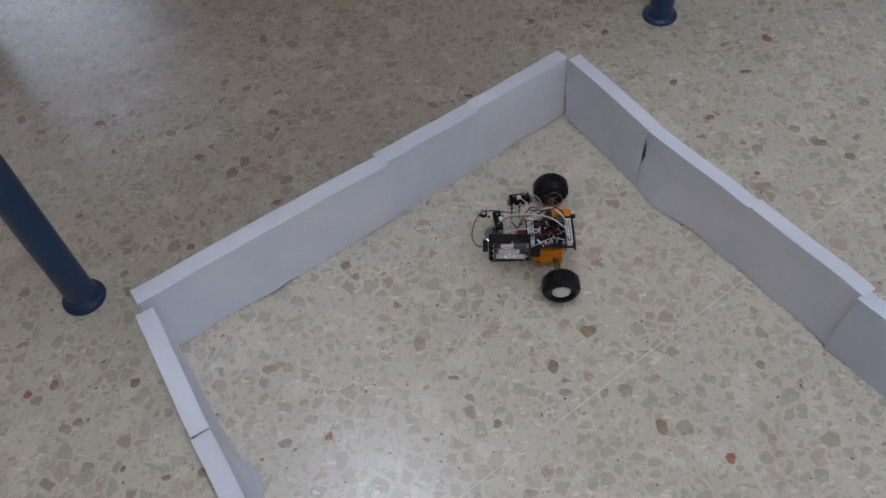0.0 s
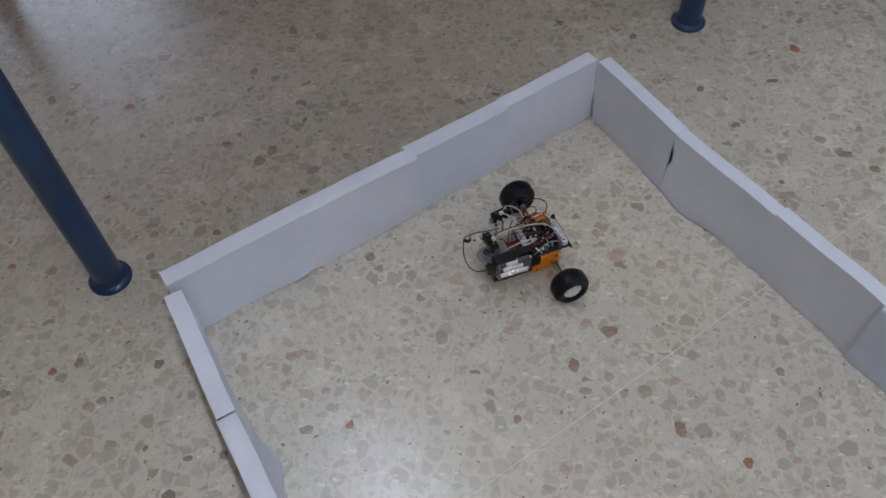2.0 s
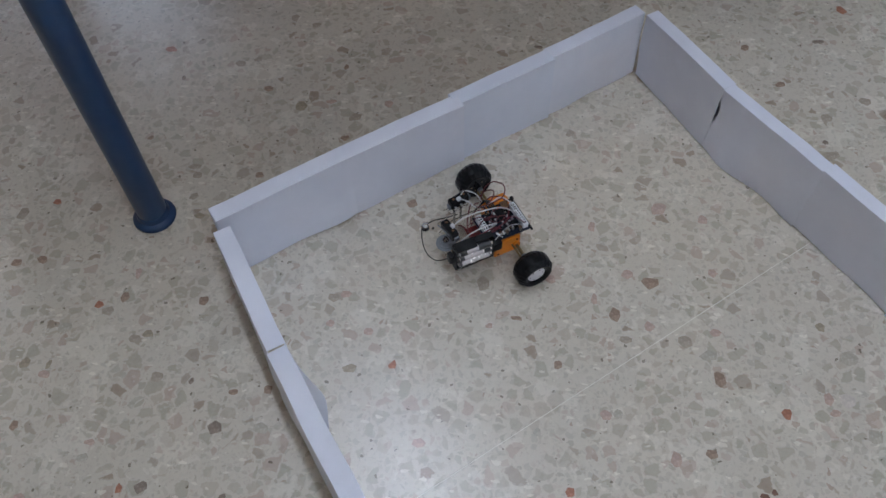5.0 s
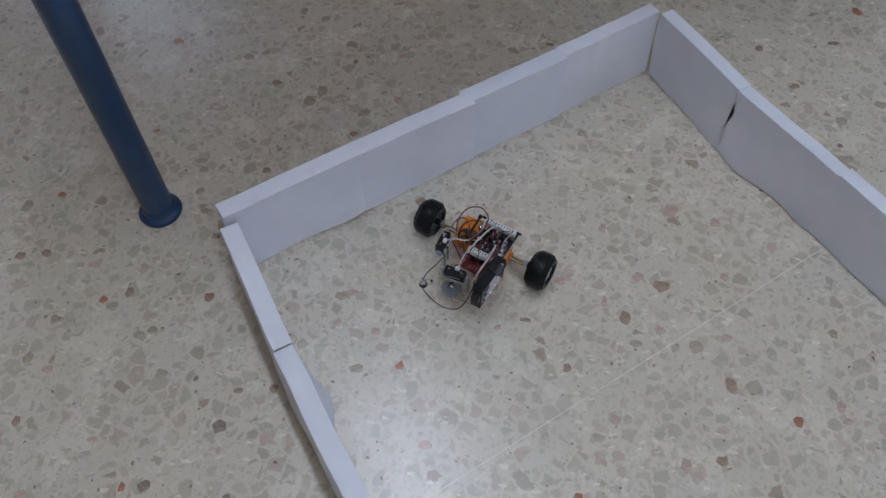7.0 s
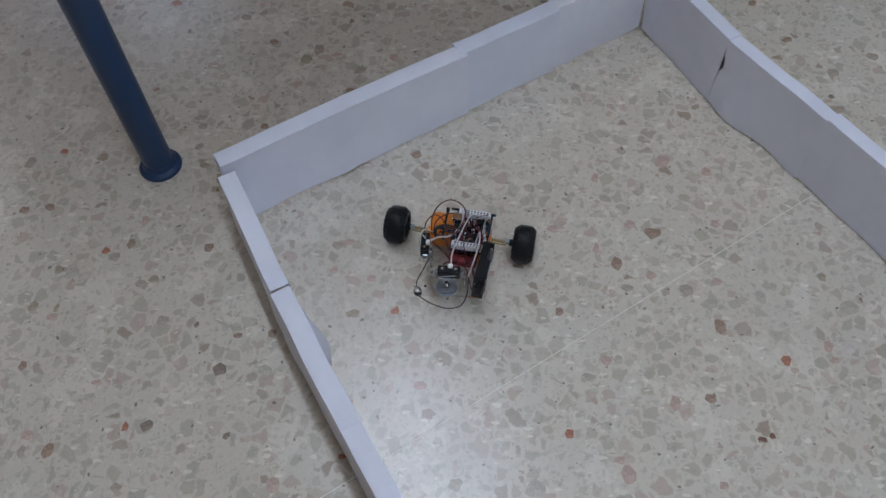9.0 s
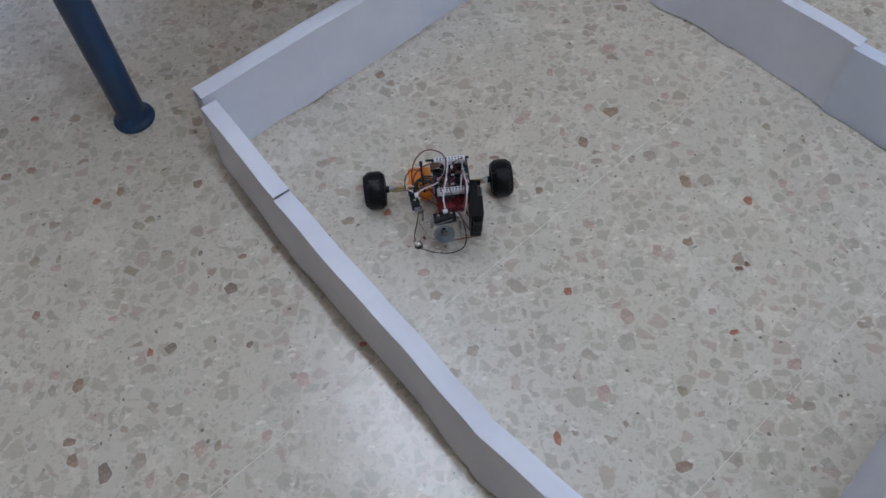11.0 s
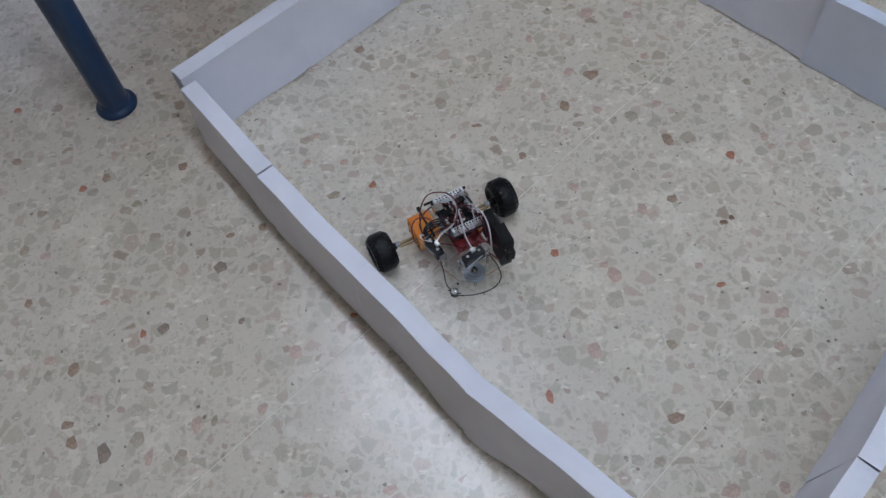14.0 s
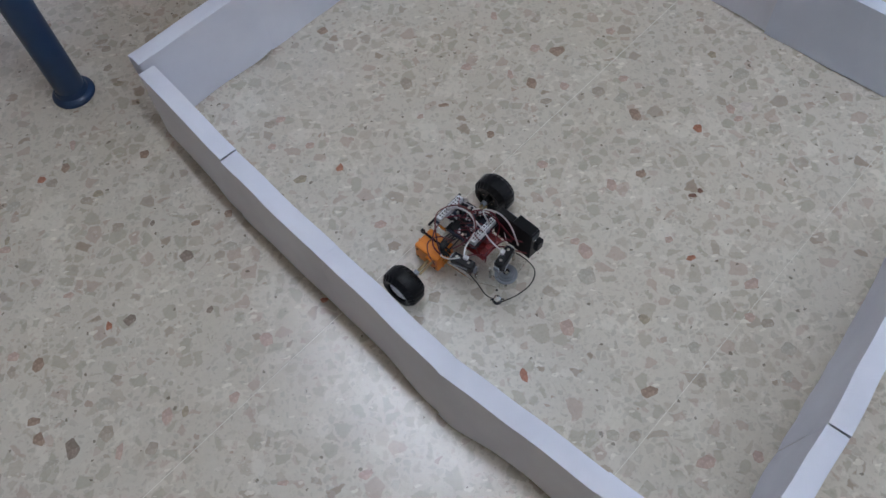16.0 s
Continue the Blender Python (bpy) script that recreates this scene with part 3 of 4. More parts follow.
def robot():
    car = empty("robot_car")
    tagged(car, "small two-wheeled robot car with wires, circuit boards and orange motors", "robot car")
    # clear chassis plate: a broad front and a narrow tail between the motors
    bm = bmesh.new()
    outline = [(-0.030, -0.009), (0.014, -0.009), (0.018, -0.036), (0.070, -0.034), (0.098, -0.022), (0.108, -0.004), (0.105, 0.030),
               (0.103, 0.051), (0.046, 0.051), (0.040, 0.037), (0.038, 0.013), (-0.030, 0.013)]
    f = bm.faces.new([bm.verts.new((x, y, 0.0345)) for x, y in outline])
    up = bmesh.ops.extrude_face_region(bm, geom=[f])
    bmesh.ops.translate(bm, vec=(0, 0, 0.003), verts=[v for v in up["geom"] if isinstance(v, bmesh.types.BMVert)])
    part("chassis_plate", bm, ACRYLIC, car, "clear acrylic chassis plate")
    left = gear_motor(car, -0.008, 0.036, 0.014, 0.044, 0.013, 0.047)
    right = gear_motor(car, -0.027, 0.014, -0.010, -0.044, 0.009, 0.041)
    # cable tie over the right-hand motor
    part("cable_tie", cord(bmesh.new(), [(-0.029, -0.023, 0.044), (-0.028, -0.023, 0.0455), (-0.008, -0.023, 0.0440), (0.014, -0.022, 0.0440), (0.017, -0.021, 0.036)], 0.0017, 6), BLACK, right, "black cable tie", True)
    part("tie_head", box(bmesh.new(), (-0.029, -0.023, 0.0465), (0.005, 0.005, 0.006), 0.0008), BLACK, right)
    for s in (1, -1):
        axle = part("axle", rod(bmesh.new(), (0, 0.046 * s, 0.0295), (0, 0.071 * s, 0.0295), 0.0023, 12), BRASS, car, "thin brass axle rods", True)
        part("collar", rod(bmesh.new(), (0, 0.068 * s, 0.0295), (0, 0.077 * s, 0.0295), 0.0042, 12), STEEL, axle)
        part("axle_pin", rod(bmesh.new(), (0.0062, 0.044 * s, 0.0310), (0.0056, 0.070 * s, 0.0305), 0.0017, 10), BRASS, axle)
    wheels = [wheel(car, 1), wheel(car, -1)]
    # controller board on spacers
    board = part("circuit_board", box(bmesh.new(), (0.0125, 0.0195, 0.0520), (0.072, 0.053, 0.0016), 0.0004), PCB_DARK, car, "dark circuit board with white header strips")
    # the board climbs towards the front
    tip = Matrix.Translation((-0.024, 0, 0.052))
    board.matrix_basis = Matrix.Translation((0, 0, 0.0050)) @ tip @ Matrix.Rotation(radians(-3), 4, "Y") @ tip.inverted()
    for x in (-0.0160, 0.0420):
        strip = part("header_strip", box(bmesh.new(), (x, 0.0195, 0.0572), (0.0085, 0.046, 0.0088), 0.0006), WHITE, board, "white header strip with black sockets")
        for k in range(9):
            part("socket", box(bmesh.new(), (x - 0.0012, 0.0015 + 0.0045 * k, 0.0614), (0.0022, 0.0022, 0.0012)), BLACK, strip)
        bm = bmesh.new()
        for k in range(9):
            box(bm, (x + 0.0024, 0.0015 + 0.0045 * k, 0.0614), (0.0012, 0.0026, 0.0010))
        tagged(part("label_bars", bm, BLACK, strip), kind="stuff")
    for x, y, sx, sy, sz in ((0.008, 0.015, 0.010, 0.036, 0.004), (-0.004, 0.008, 0.010, 0.010, 0.004), (-0.004, 0.031, 0.008, 0.012, 0.006),
                             (0.021, 0.030, 0.009, 0.012, 0.0035), (0.021, 0.006, 0.007, 0.010, 0.005)):
        part("chip", box(bmesh.new(), (x, y, 0.0528 + sz / 2), (sx, sy, sz), 0.0004), BLACK, board)
    part("usb_socket", box(bmesh.new(), (-0.004, -0.003, 0.0580), (0.012, 0.014, 0.010), 0.0006), CHROME, board, "metal USB socket")
    for x, y in ((0.0155, 0.041), (0.026, 0.041), (-0.006, 0.042)):
        part("capacitor", rod(bmesh.new(), (x, y, 0.0528), (x, y, 0.0605), 0.0031, 14), CHROME, board, "", True)
    for x, y in ((0.014, 0.024), (0.015, 0.002), (0.0, 0.021), (0.027, 0.018), (-0.009, 0.016), (0.003, 0.036), (0.029, 0.000)):
        part("resistor", box(bmesh.new(), (x, y, 0.0535), (0.004, 0.002, 0.0016), 0.0003), SOLDER, board)
    rng = random.Random(3)
    for k in range(34):
        x, y = rng.uniform(-0.016, 0.035), rng.uniform(-0.004, 0.043)
        part("component", box(bmesh.new(), (x, y, 0.0568), (rng.uniform(0.0015, 0.004), rng.uniform(0.0015, 0.005), rng.uniform(0.001, 0.007)), 0.0002),
             rng.choice((SOLDER, WHITE, BLACK, CHROME)), board)
    part("strut", rod(bmesh.new(), (0.024, 0.043, 0.0535), (0.034, 0.041, 0.066), 0.0014, 10), WHITE, board)
    part("edge_bar", rod(bmesh.new(), (-0.0235, -0.016, 0.0535), (-0.0235, 0.049, 0.0525), 0.0019, 10), BLACK, board, "black cable tie")
    # driver board under its front
    driver = part("driver_board", box(bmesh.new(), (0.046, 0.015, 0.0435), (0.032, 0.040, 0.0016), 0.0003), PCB_RED, car, "red motor driver board")
    part("heat_sink", box(bmesh.new(), (0.038, 0.012, 0.0485), (0.012, 0.022, 0.008), 0.0005), BLACK, driver)
    for k in range(3):
        part("terminal_block", box(bmesh.new(), (0.057, 0.004 + 0.010 * k, 0.0475), (0.007, 0.009, 0.007), 0.0005), PCB_RED, driver)
    for x, y in ((-0.012, 0.004), (-0.012, 0.036), (0.032, 0.040), (0.033, -0.002), (0.030, 0.000), (0.058, 0.030)):
        part("standoff", rod(bmesh.new(), (x, y, 0.0375), (x, y, 0.0562 + 0.052 * (x + 0.024) if x < 0.05 else 0.0427), 0.0022, 8), CHROME, car)
    # battery holder standing on its edge at the left, open side outwards
    tilt = Matrix.Translation((0.0755, 0.0475, 0.0655)) @ Matrix.Rotation(radians(-3), 4, "Z") @ Matrix.Rotation(radians(-4), 4, "X")
    holder = part("battery_holder", box(bmesh.new(), (0, -0.0065, 0), (0.062, 0.0025, 0.050), 0.0008), BLACK, car, "black battery holder with silver cells standing on edge")
    for name, c, d in (("end_wall", (-0.0298, 0.0005, 0), (0.0024, 0.0150, 0.050)), ("end_wall", (0.0298, 0.0005, 0), (0.0024, 0.0150, 0.050)),
                       ("side_wall", (0.0130, 0.0005, 0.0245), (0.0310, 0.0165, 0.0030)), ("side_wall", (-0.0160, -0.0025, 0.0240), (0.0250, 0.0100, 0.002)), ("side_wall", (0, 0, -0.0245), (0.0572, 0.0150, 0.002)),
                       ("foot_block", (0, -0.001, -0.0285), (0.040, 0.008, 0.006))):
        part(name, box(bmesh.new(), c, d, 0.0005), BLACK, holder)
    holder.matrix_basis = tilt
    for k in range(3):
        z = -0.0160 + 0.0142 * k
        cell = part("battery", rod(bmesh.new(), (-0.025, 0.0035, z), (0.024, 0.0035, z), 0.0060, 18), CELL, holder, "silver battery", True)
        for a, w in ((-0.0245, 0.001 + 0.009 * k), (0.0200 - 0.0035 * k, 0.0035 + 0.0035 * k)):
            part("band", rod(bmesh.new(), (a, 0.0035, z), (a + w, 0.0035, z), 0.0062, 18), CELL_DARK, cell, "", True)
        part("cap", rod(bmesh.new(), (0.024, 0.0035, z), (0.0262, 0.0035, z), 0.0027, 10), CHROME, cell)
        part("spring", rod(bmesh.new(), (-0.0282, 0.0035, z), (-0.025, 0.0035, z), 0.0035, 10, 0.0025), CHROME, cell)
    part("contact", rod(bmesh.new(), (0.031, -0.003, 0.014), (0.0335, -0.003, 0.014), 0.0028, 12), CHROME, holder)
    part("holder_clip", box(bmesh.new(), (0.036, 0.001, 0.006), (0.008, 0.012, 0.018), 0.002), BLACK, holder)
    part("switch_box", box(bmesh.new(), (0.0360, 0.0470, 0.0540), (0.015, 0.011, 0.018), 0.002), BLACK, car, "black switch box")
    # bumper switches
    micro_switch(car, pose(0.0560, -0.0375, 0.0757, 0, 0, 188))
    micro_switch(car, pose(0.0910, 0.0030, 0.0715, 0, 0, -83))
    for x, y, top in ((0.0560, -0.0300, 0.0668), (0.0900, 0.0240, 0.0626), (0.0680, -0.0280, 0.0668), (0.0830, -0.0160, 0.0626)):
        part("post", rod(bmesh.new(), (x, y, 0.0375), (x, y, top), 0.0020, 8), CHROME, car, "bright metal post", True)
    part("switch_bar", box(bmesh.new(), (0.0885, 0.003, 0.0632), (0.010, 0.052, 0.0015), 0.0004, Matrix.Rotation(radians(14), 4, "Z")), ACRYLIC, car)
    part("side_bar", box(bmesh.new(), (0.0585, -0.0345, 0.0674), (0.036, 0.0120, 0.0015), 0.0004, Matrix.Rotation(radians(12), 4, "Z")), ACRYLIC, car)
    # skid bolt with washers
    bolt = part("skid_bolt", rod(bmesh.new(), (0.0965, 0.0005, 0.0370), (0.0965, 0.0005, 0.0520), 0.0026, 12), CHROME, car, "bolt with stacked washers", True)
    for r, z0, z1 in ((0.0152, 0.0378, 0.0394), (0.0115, 0.0396, 0.0412), (0.0085, 0.0414, 0.0432)):
        ring = [(0.0028, z0), (r, z0), (r, z1), (0.0028, z1)]
        part("washer", lathe(bmesh.new(), ring, 36, Matrix.Translation((0.0965, 0.0005, 0))), STEEL, bolt, "", True)
    part("bolt_nut", rod(bmesh.new(), (0.0965, 0.0005, 0.0434), (0.0965, 0.0005, 0.0470), 0.0050, 6), CHROME, bolt)
    part("skid_pin", rod(bmesh.new(), (0.0965, 0.0005, 0.0050), (0.0965, 0.0005, 0.0372), 0.0012, 10), ACRYLIC, bolt, "", True)
    part("skid_head", lathe(bmesh.new(), [(0, 0.0), (0.0012, 0.0004), (0.0018, 0.002), (0.0018, 0.006), (0, 0.006)], 16, Matrix.Translation((0.0965, 0.0005, 0))), ACRYLIC, bolt, "", True)
    # wire bumper with its nut
    part("bumper_wire", cord(bmesh.new(), [(0.0600, -0.0330, 0.0480), (0.0790, -0.0370, 0.0460), (0.0980, -0.0420, 0.0440), (0.1130, -0.0385, 0.0440)], 0.0008), BLACK, car, "thin dark bumper wire", True)
    part("bumper_wire", cord(bmesh.new(), [(0.1190, -0.0370, 0.0440), (0.1280, -0.0160, 0.0430), (0.1315, 0.0080, 0.0430), (0.1240, 0.0260, 0.0440), (0.1060, 0.0310, 0.0460), (0.0860, 0.0290, 0.0480)], 0.0008), BLACK, car, "thin dark bumper wire", True)
    nut = part("bumper_nut", rod(bmesh.new(), (0.1125, -0.0375, 0.0405), (0.1125, -0.0375, 0.0455), 0.0056, 6), BLACK, car, "dark nut with a bright screw on the bumper")
    part("screw", lathe(bmesh.new(), [(0, 0.0453), (0.0050, 0.0453), (0.0048, 0.0472), (0.0028, 0.0488), (0, 0.0492)], 14, Matrix.Translation((0.1125, -0.0375, 0))), CHROME, nut, "bright domed screw", True)
    part("washer", rod(bmesh.new(), (0.1125, -0.0375, 0.0395), (0.1125, -0.0375, 0.0406), 0.0064, 16), CHROME, nut)
    # a short dark rod set apart from the nut
    part("screw_tip", rod(bmesh.new(), (0.1030, -0.0290, 0.0455), (0.1052, -0.0275, 0.0455), 0.0016, 8), BLACK, nut)
    part("wire_tail", rod(bmesh.new(), (0.1060, -0.0440, 0.0440), (0.1190, -0.0315, 0.0440), 0.0009, 6), BLACK, nut)
    # wiring
    wire([(0.018, -0.038, 0.048), (0.012, -0.037, 0.080), (0.002, -0.028, 0.100), (-0.0065, -0.0115, 0.104), (0.006, 0.008, 0.108), (0.028, 0.012, 0.109), (0.044, 0.002, 0.098), (0.040, -0.016, 0.082), (0.028, -0.026, 0.066)], "brown", car, 0.0010, "looping brown wire")
    wire([(0.0550, -0.034, 0.083), (0.047, -0.022, 0.085), (0.045, -0.002, 0.094), (0.032, 0.010, 0.106), (0.010, 0.007, 0.107), (-0.006, 0.008, 0.088), (-0.016, 0.010, 0.067)], "white", car, 0.0011, "white wire")
    wire([(0.0890, 0.005, 0.080), (0.068, 0.004, 0.089), (0.042, 0.010, 0.096), (0.012, 0.016, 0.094), (-0.014, 0.018, 0.067)], "white", car, 0.0011, "white wire")
    wire([(0.016, -0.050, 0.042), (0.004, -0.048, 0.056), (-0.004, -0.038, 0.064), (0.004, -0.024, 0.068), (0.020, -0.016, 0.064)], "brown", car, 0.0009, "looping brown wire")
    wire([(0.092, 0.030, 0.070), (0.074, 0.036, 0.092), (0.052, 0.038, 0.098), (0.030, 0.034, 0.088), (0.044, 0.030, 0.073)], "white", car, 0.0011, "white wire")
    wire([(0.052, -0.038, 0.086), (0.040, -0.046, 0.080), (0.024, -0.044, 0.066), (0.016, -0.036, 0.050)], "white", car, 0.0010, "white wire")
    for k in range(4):
        wire([(0.016 + 0.003 * k, -0.036 + 0.002 * k, 0.047), (0.009 + 0.002 * k, -0.030, 0.056 + 0.001 * k), (0.007 + 0.003 * k, -0.014, 0.060 - 0.001 * k), (0.010 + 0.004 * k, 0.002 + 0.002 * k, 0.056)], "black", car, 0.0013)
    wire([(0.014, -0.036, 0.046), (0.000, -0.034, 0.056), (-0.010, -0.018, 0.064), (-0.008, 0.004, 0.068), (0.004, 0.022, 0.064)], "red", car, 0.0010)
    wire([(0.016, -0.032, 0.044), (0.020, -0.014, 0.052), (0.022, 0.004, 0.058), (0.028, 0.016, 0.060)], "black", car, 0.0012)
    wire([(0.012, -0.028, 0.046), (0.014, -0.012, 0.056), (0.010, 0.006, 0.062), (0.002, 0.020, 0.060)], "black", car, 0.0012)
    wire([(0.062, 0.010, 0.050), (0.066, 0.022, 0.056), (0.070, 0.032, 0.056), (0.078, 0.036, 0.056)], "red", car, 0.0010)
    wire([(0.062, 0.014, 0.050), (0.072, 0.024, 0.052), (0.086, 0.030, 0.050), (0.102, 0.038, 0.050), (0.106, 0.048, 0.052)], "red", car, 0.0010)
    wire([(0.060, 0.004, 0.050), (0.066, -0.004, 0.056), (0.070, -0.010, 0.054)], "red", car, 0.0010)
    wire([(0.060, 0.020, 0.050), (0.056, 0.036, 0.074), (0.036, 0.040, 0.084), (0.014, 0.030, 0.074), (0.004, 0.022, 0.060)], "red", car, 0.0010)
    wire([(0.060, 0.000, 0.050), (0.052, -0.014, 0.060), (0.040, -0.030, 0.060), (0.034, -0.036, 0.056)], "red", car, 0.0009)
    wire([(0.094, 0.040, 0.066), (0.080, 0.034, 0.070), (0.056, 0.036, 0.080), (0.034, 0.036, 0.082), (0.020, 0.032, 0.066)], "red", car, 0.0010)
    # a tangle of thin leads between the boards and the switches
    rng = random.Random(11)
    for k in range(9):
        a = Vector((rng.uniform(0.050, 0.080), rng.uniform(-0.020, 0.036), rng.uniform(0.048, 0.066)))
        b = Vector((rng.uniform(-0.020, 0.030), rng.uniform(-0.010, 0.042), 0.060))
        b.z += 0.006
        c, e = a.lerp(b, 0.35), a.lerp(b, 0.7)
        c += Vector((rng.uniform(-0.006, 0.006), rng.uniform(-0.016, 0.016), rng.uniform(0.004, 0.014)))
        e += Vector((rng.uniform(-0.006, 0.006), rng.uniform(-0.012, 0.012), rng.uniform(0.004, 0.014)))
        wire([a, c, e, b], ("red", "red", "brown", "red", "white", "black")[k % 6], car, rng.uniform(0.0006, 0.0008))
    return car, wheels


CAR, WHEELS = robot()


# ---- the terrazzo floor, last for its many pieces ----
TILE, ALONG = 0.40, 35.3
slab = part("floor", box(bmesh.new(), (0.3, 0.7, -0.0506), (X1 - X0, Y1 - Y0, 0.1)), GROUT)
tagged(slab, "polished cream terrazzo floor with brown and red stone chips", "floor", kind="structure")


def tile_mesh(gap):
    """A tile with a filled joint of that width along one edge."""
    bm = box(bmesh.new(), (0, gap / 2, -0.006), (TILE - 0.0001, TILE - gap, 0.012))
    top = [e for e in bm.edges if all(v.co.z > -0.001 for v in e.verts)]
    bmesh.ops.bevel(bm, geom=top, offset=0.00003, segments=1, affect="EDGES")
    me = bpy.data.meshes.new("tile")
    bm.to_mesh(me)
    bm.free()
    me.materials.append(TERRAZZO)
    return me


def tiles():
    tight, jointed, worn = tile_mesh(0.0001), tile_mesh(0.0013), tile_mesh(0.0007)
    turn = Matrix.Rotation(radians(ALONG), 4, "Z")
    rest = bmesh.new()
    for i in range(-14, 15):
        for j in range(-14, 15):
            m = turn @ Matrix.Translation(((i + 0.5) * TILE + 0.13, (j + 0.5) * TILE + 0.2835, 0))
            c = m.translation
            if not (X0 - 0.3 < c.x < X1 + 0.3 and Y0 - 0.3 < c.y < Y1 + 0.3):
                continue
            if (c - Vector((0, 0.5, 0))).length < 2.0:
                ob = new("tile", jointed if j == 0 else worn if j == -1 else tight)
                ob.parent, ob.matrix_basis = slab, m
            else:
                box(rest, c, (TILE - 0.0001, TILE - 0.0001, 0.012), 0, turn)
                bmesh.ops.translate(rest, vec=(0, 0, -0.006), verts=rest.verts[-8:])
    # the field is cut along the walls
    for co, no in (((X0, 0, 0), (-1, 0, 0)), ((X1, 0, 0), (1, 0, 0)), ((0, Y0, 0), (0, -1, 0)), ((0, Y1, 0), (0, 1, 0))):
        bmesh.ops.bisect_plane(rest, geom=rest.verts[:] + rest.edges[:] + rest.faces[:], plane_co=co, plane_no=no, clear_outer=True)
    tagged(part("tile_field", rest, TERRAZZO, slab), kind="stuff")


tiles()

# larger stones that stand out of the terrazzo


def stones(tone, places):
    """Large chips of one tone: place, half width and half depth in millimetres."""
    rng = random.Random(5 + 3 * len(places) + len(tone))
    for x, y, wide, deep in places:
        bm = bmesh.new()
        n = rng.randint(5, 7)
        start = rng.random() * 6.28
        ring = []
        for k in range(n):
            a = start + 2 * math.pi * (k + rng.uniform(-0.3, 0.3)) / n
            q = 0.001 * rng.uniform(0.82, 1.18)
            ring.append(Vector((wide * q * math.cos(a), deep * q * math.sin(a), 0.0003)))
        corners = []
        for k in range(n):
            p, before, after = ring[k], ring[k - 1], ring[(k + 1) % n]
            corners += [bm.verts.new(p.lerp(before, 0.09)), bm.verts.new(p.lerp(after, 0.09))]
        top = bm.faces.new(corners)
        low = bmesh.ops.extrude_face_region(bm, geom=[top])
        bmesh.ops.translate(bm, vec=(0, 0, -0.004), verts=[v for v in low["geom"] if isinstance(v, bmesh.types.BMVert)])
        ob = part("stone_chip", bm, CHIP[tone], slab)
        ob.matrix_basis = pose(x, y, 0, 0, 0, rng.uniform(-12, 12))


stones("umber", [(0.317, 0.2760, 7.0, 4.0), (0.3295, 0.2815, 5.0, 4.5)])
stones("red", [(-0.648, 1.091, 11.0, 9.2), (-0.751, 0.720, 9.0, 6.3), (-0.624, 0.529, 7.0, 7.3), (-0.517, 0.256, 5.0, 7.3), (-0.173, 0.444, 6.1, 8.1), (0.367, 0.389, 7.0, 8.2), (0.070, 0.272, 7.0, 7.0), (0.636, 1.225, 10.0, 12.4), (-0.224, 0.229, 6.1, 4.1), (0.015, 0.065, 5.1, 9.2), (0.279, 0.180, 8.2, 4.1)])
stones("brown", [(-0.443, 0.989, 9.1, 7.1), (-0.631, 0.865, 6.0, 5.1), (-0.425, 0.786, 8.0, 7.3), (-0.291, 0.872, 8.0, 8.1), (-0.308, 1.047, 5.0, 8.1), (-0.164, 0.733, 9.1, 8.1), (-0.738, 0.607, 10.0, 7.3), (-0.777, 0.600, 9.1, 6.7), (-0.588, 0.544, 7.1, 9.5), (-0.467, 0.540, 8.0, 10.2), (-0.393, 0.395, 8.0, 5.1), (-0.344, 0.401, 6.0, 7.1), (0.204, 0.593, 14.0, 12.0), (0.147, 0.535, 8.0, 12.0), (0.003, 0.525, 10.0, 4.0), (0.061, 0.451, 6.0, 7.1), (0.284, 0.437, 8.0, 11.2), (0.258, 0.330, 8.1, 8.1), (0.434, 1.114, 9.0, 8.2), (0.479, 1.018, 10.0, 7.1), (0.654, 0.943, 13.0, 9.5), (0.694, 0.908, 10.0, 9.5)])
stones("brown", [(0.328, 1.271, 7.1, 11.0), (0.186, 1.317, 7.0, 9.1), (-0.687, 0.336, 8.2, 7.1), (-0.611, 0.220, 8.1, 11.0), (-0.613, 0.140, 9.2, 6.1), (-0.604, 0.113, 9.2, 11.0), (0.161, 0.010, 12.2, 7.3)])
stones("dark", [(-0.608, 1.015, 4.1, 7.1), (-0.456, 0.410, 4.0, 5.1), (-0.408, 0.342, 11.0, 10.2), (-0.489, 0.258, 10.0, 8.2), (0.567, 1.132, 7.0, 5.1), (0.576, 1.133, 8.1, 5.1), (0.529, 0.881, 5.0, 7.3), (0.049, 1.109, 10.0, 6.0), (-0.379, 0.250, 5.1, 7.0), (-0.561, 0.093, 11.2, 13.0)])
stones("tan", [(-0.530, 0.783, 9.1, 7.3), (-0.277, 0.921, 12.0, 10.2), (-0.380, 1.164, 10.0, 8.1), (-0.424, 1.185, 9.0, 12.2), (-0.509, 1.054, 11.0, 8.1), (-0.477, 1.066, 8.1, 6.1), (-0.526, 0.738, 8.0, 8.1), (-0.801, 0.696, 10.0, 12.6), (-0.539, 0.802, 15.0, 6.1), (-0.607, 0.518, 10.0, 9.5), (-0.556, 0.474, 10.0, 8.2), (-0.507, 0.414, 9.0, 9.2), (-0.271, 0.552, 10.0, 7.1), (-0.047, 0.583, 10.0, 13.0), (0.159, 0.494, 10.0, 7.0), (0.100, 0.891, 9.0, 9.1), (0.619, 0.979, 11.0, 9.5), (0.543, 0.938, 11.0, 8.2), (0.531, 0.852, 16.0, 11.4), (0.760, 1.034, 11.0, 11.7), (0.695, 1.003, 7.0, 9.5), (0.243, 0.495, 12.0, 11.2)])
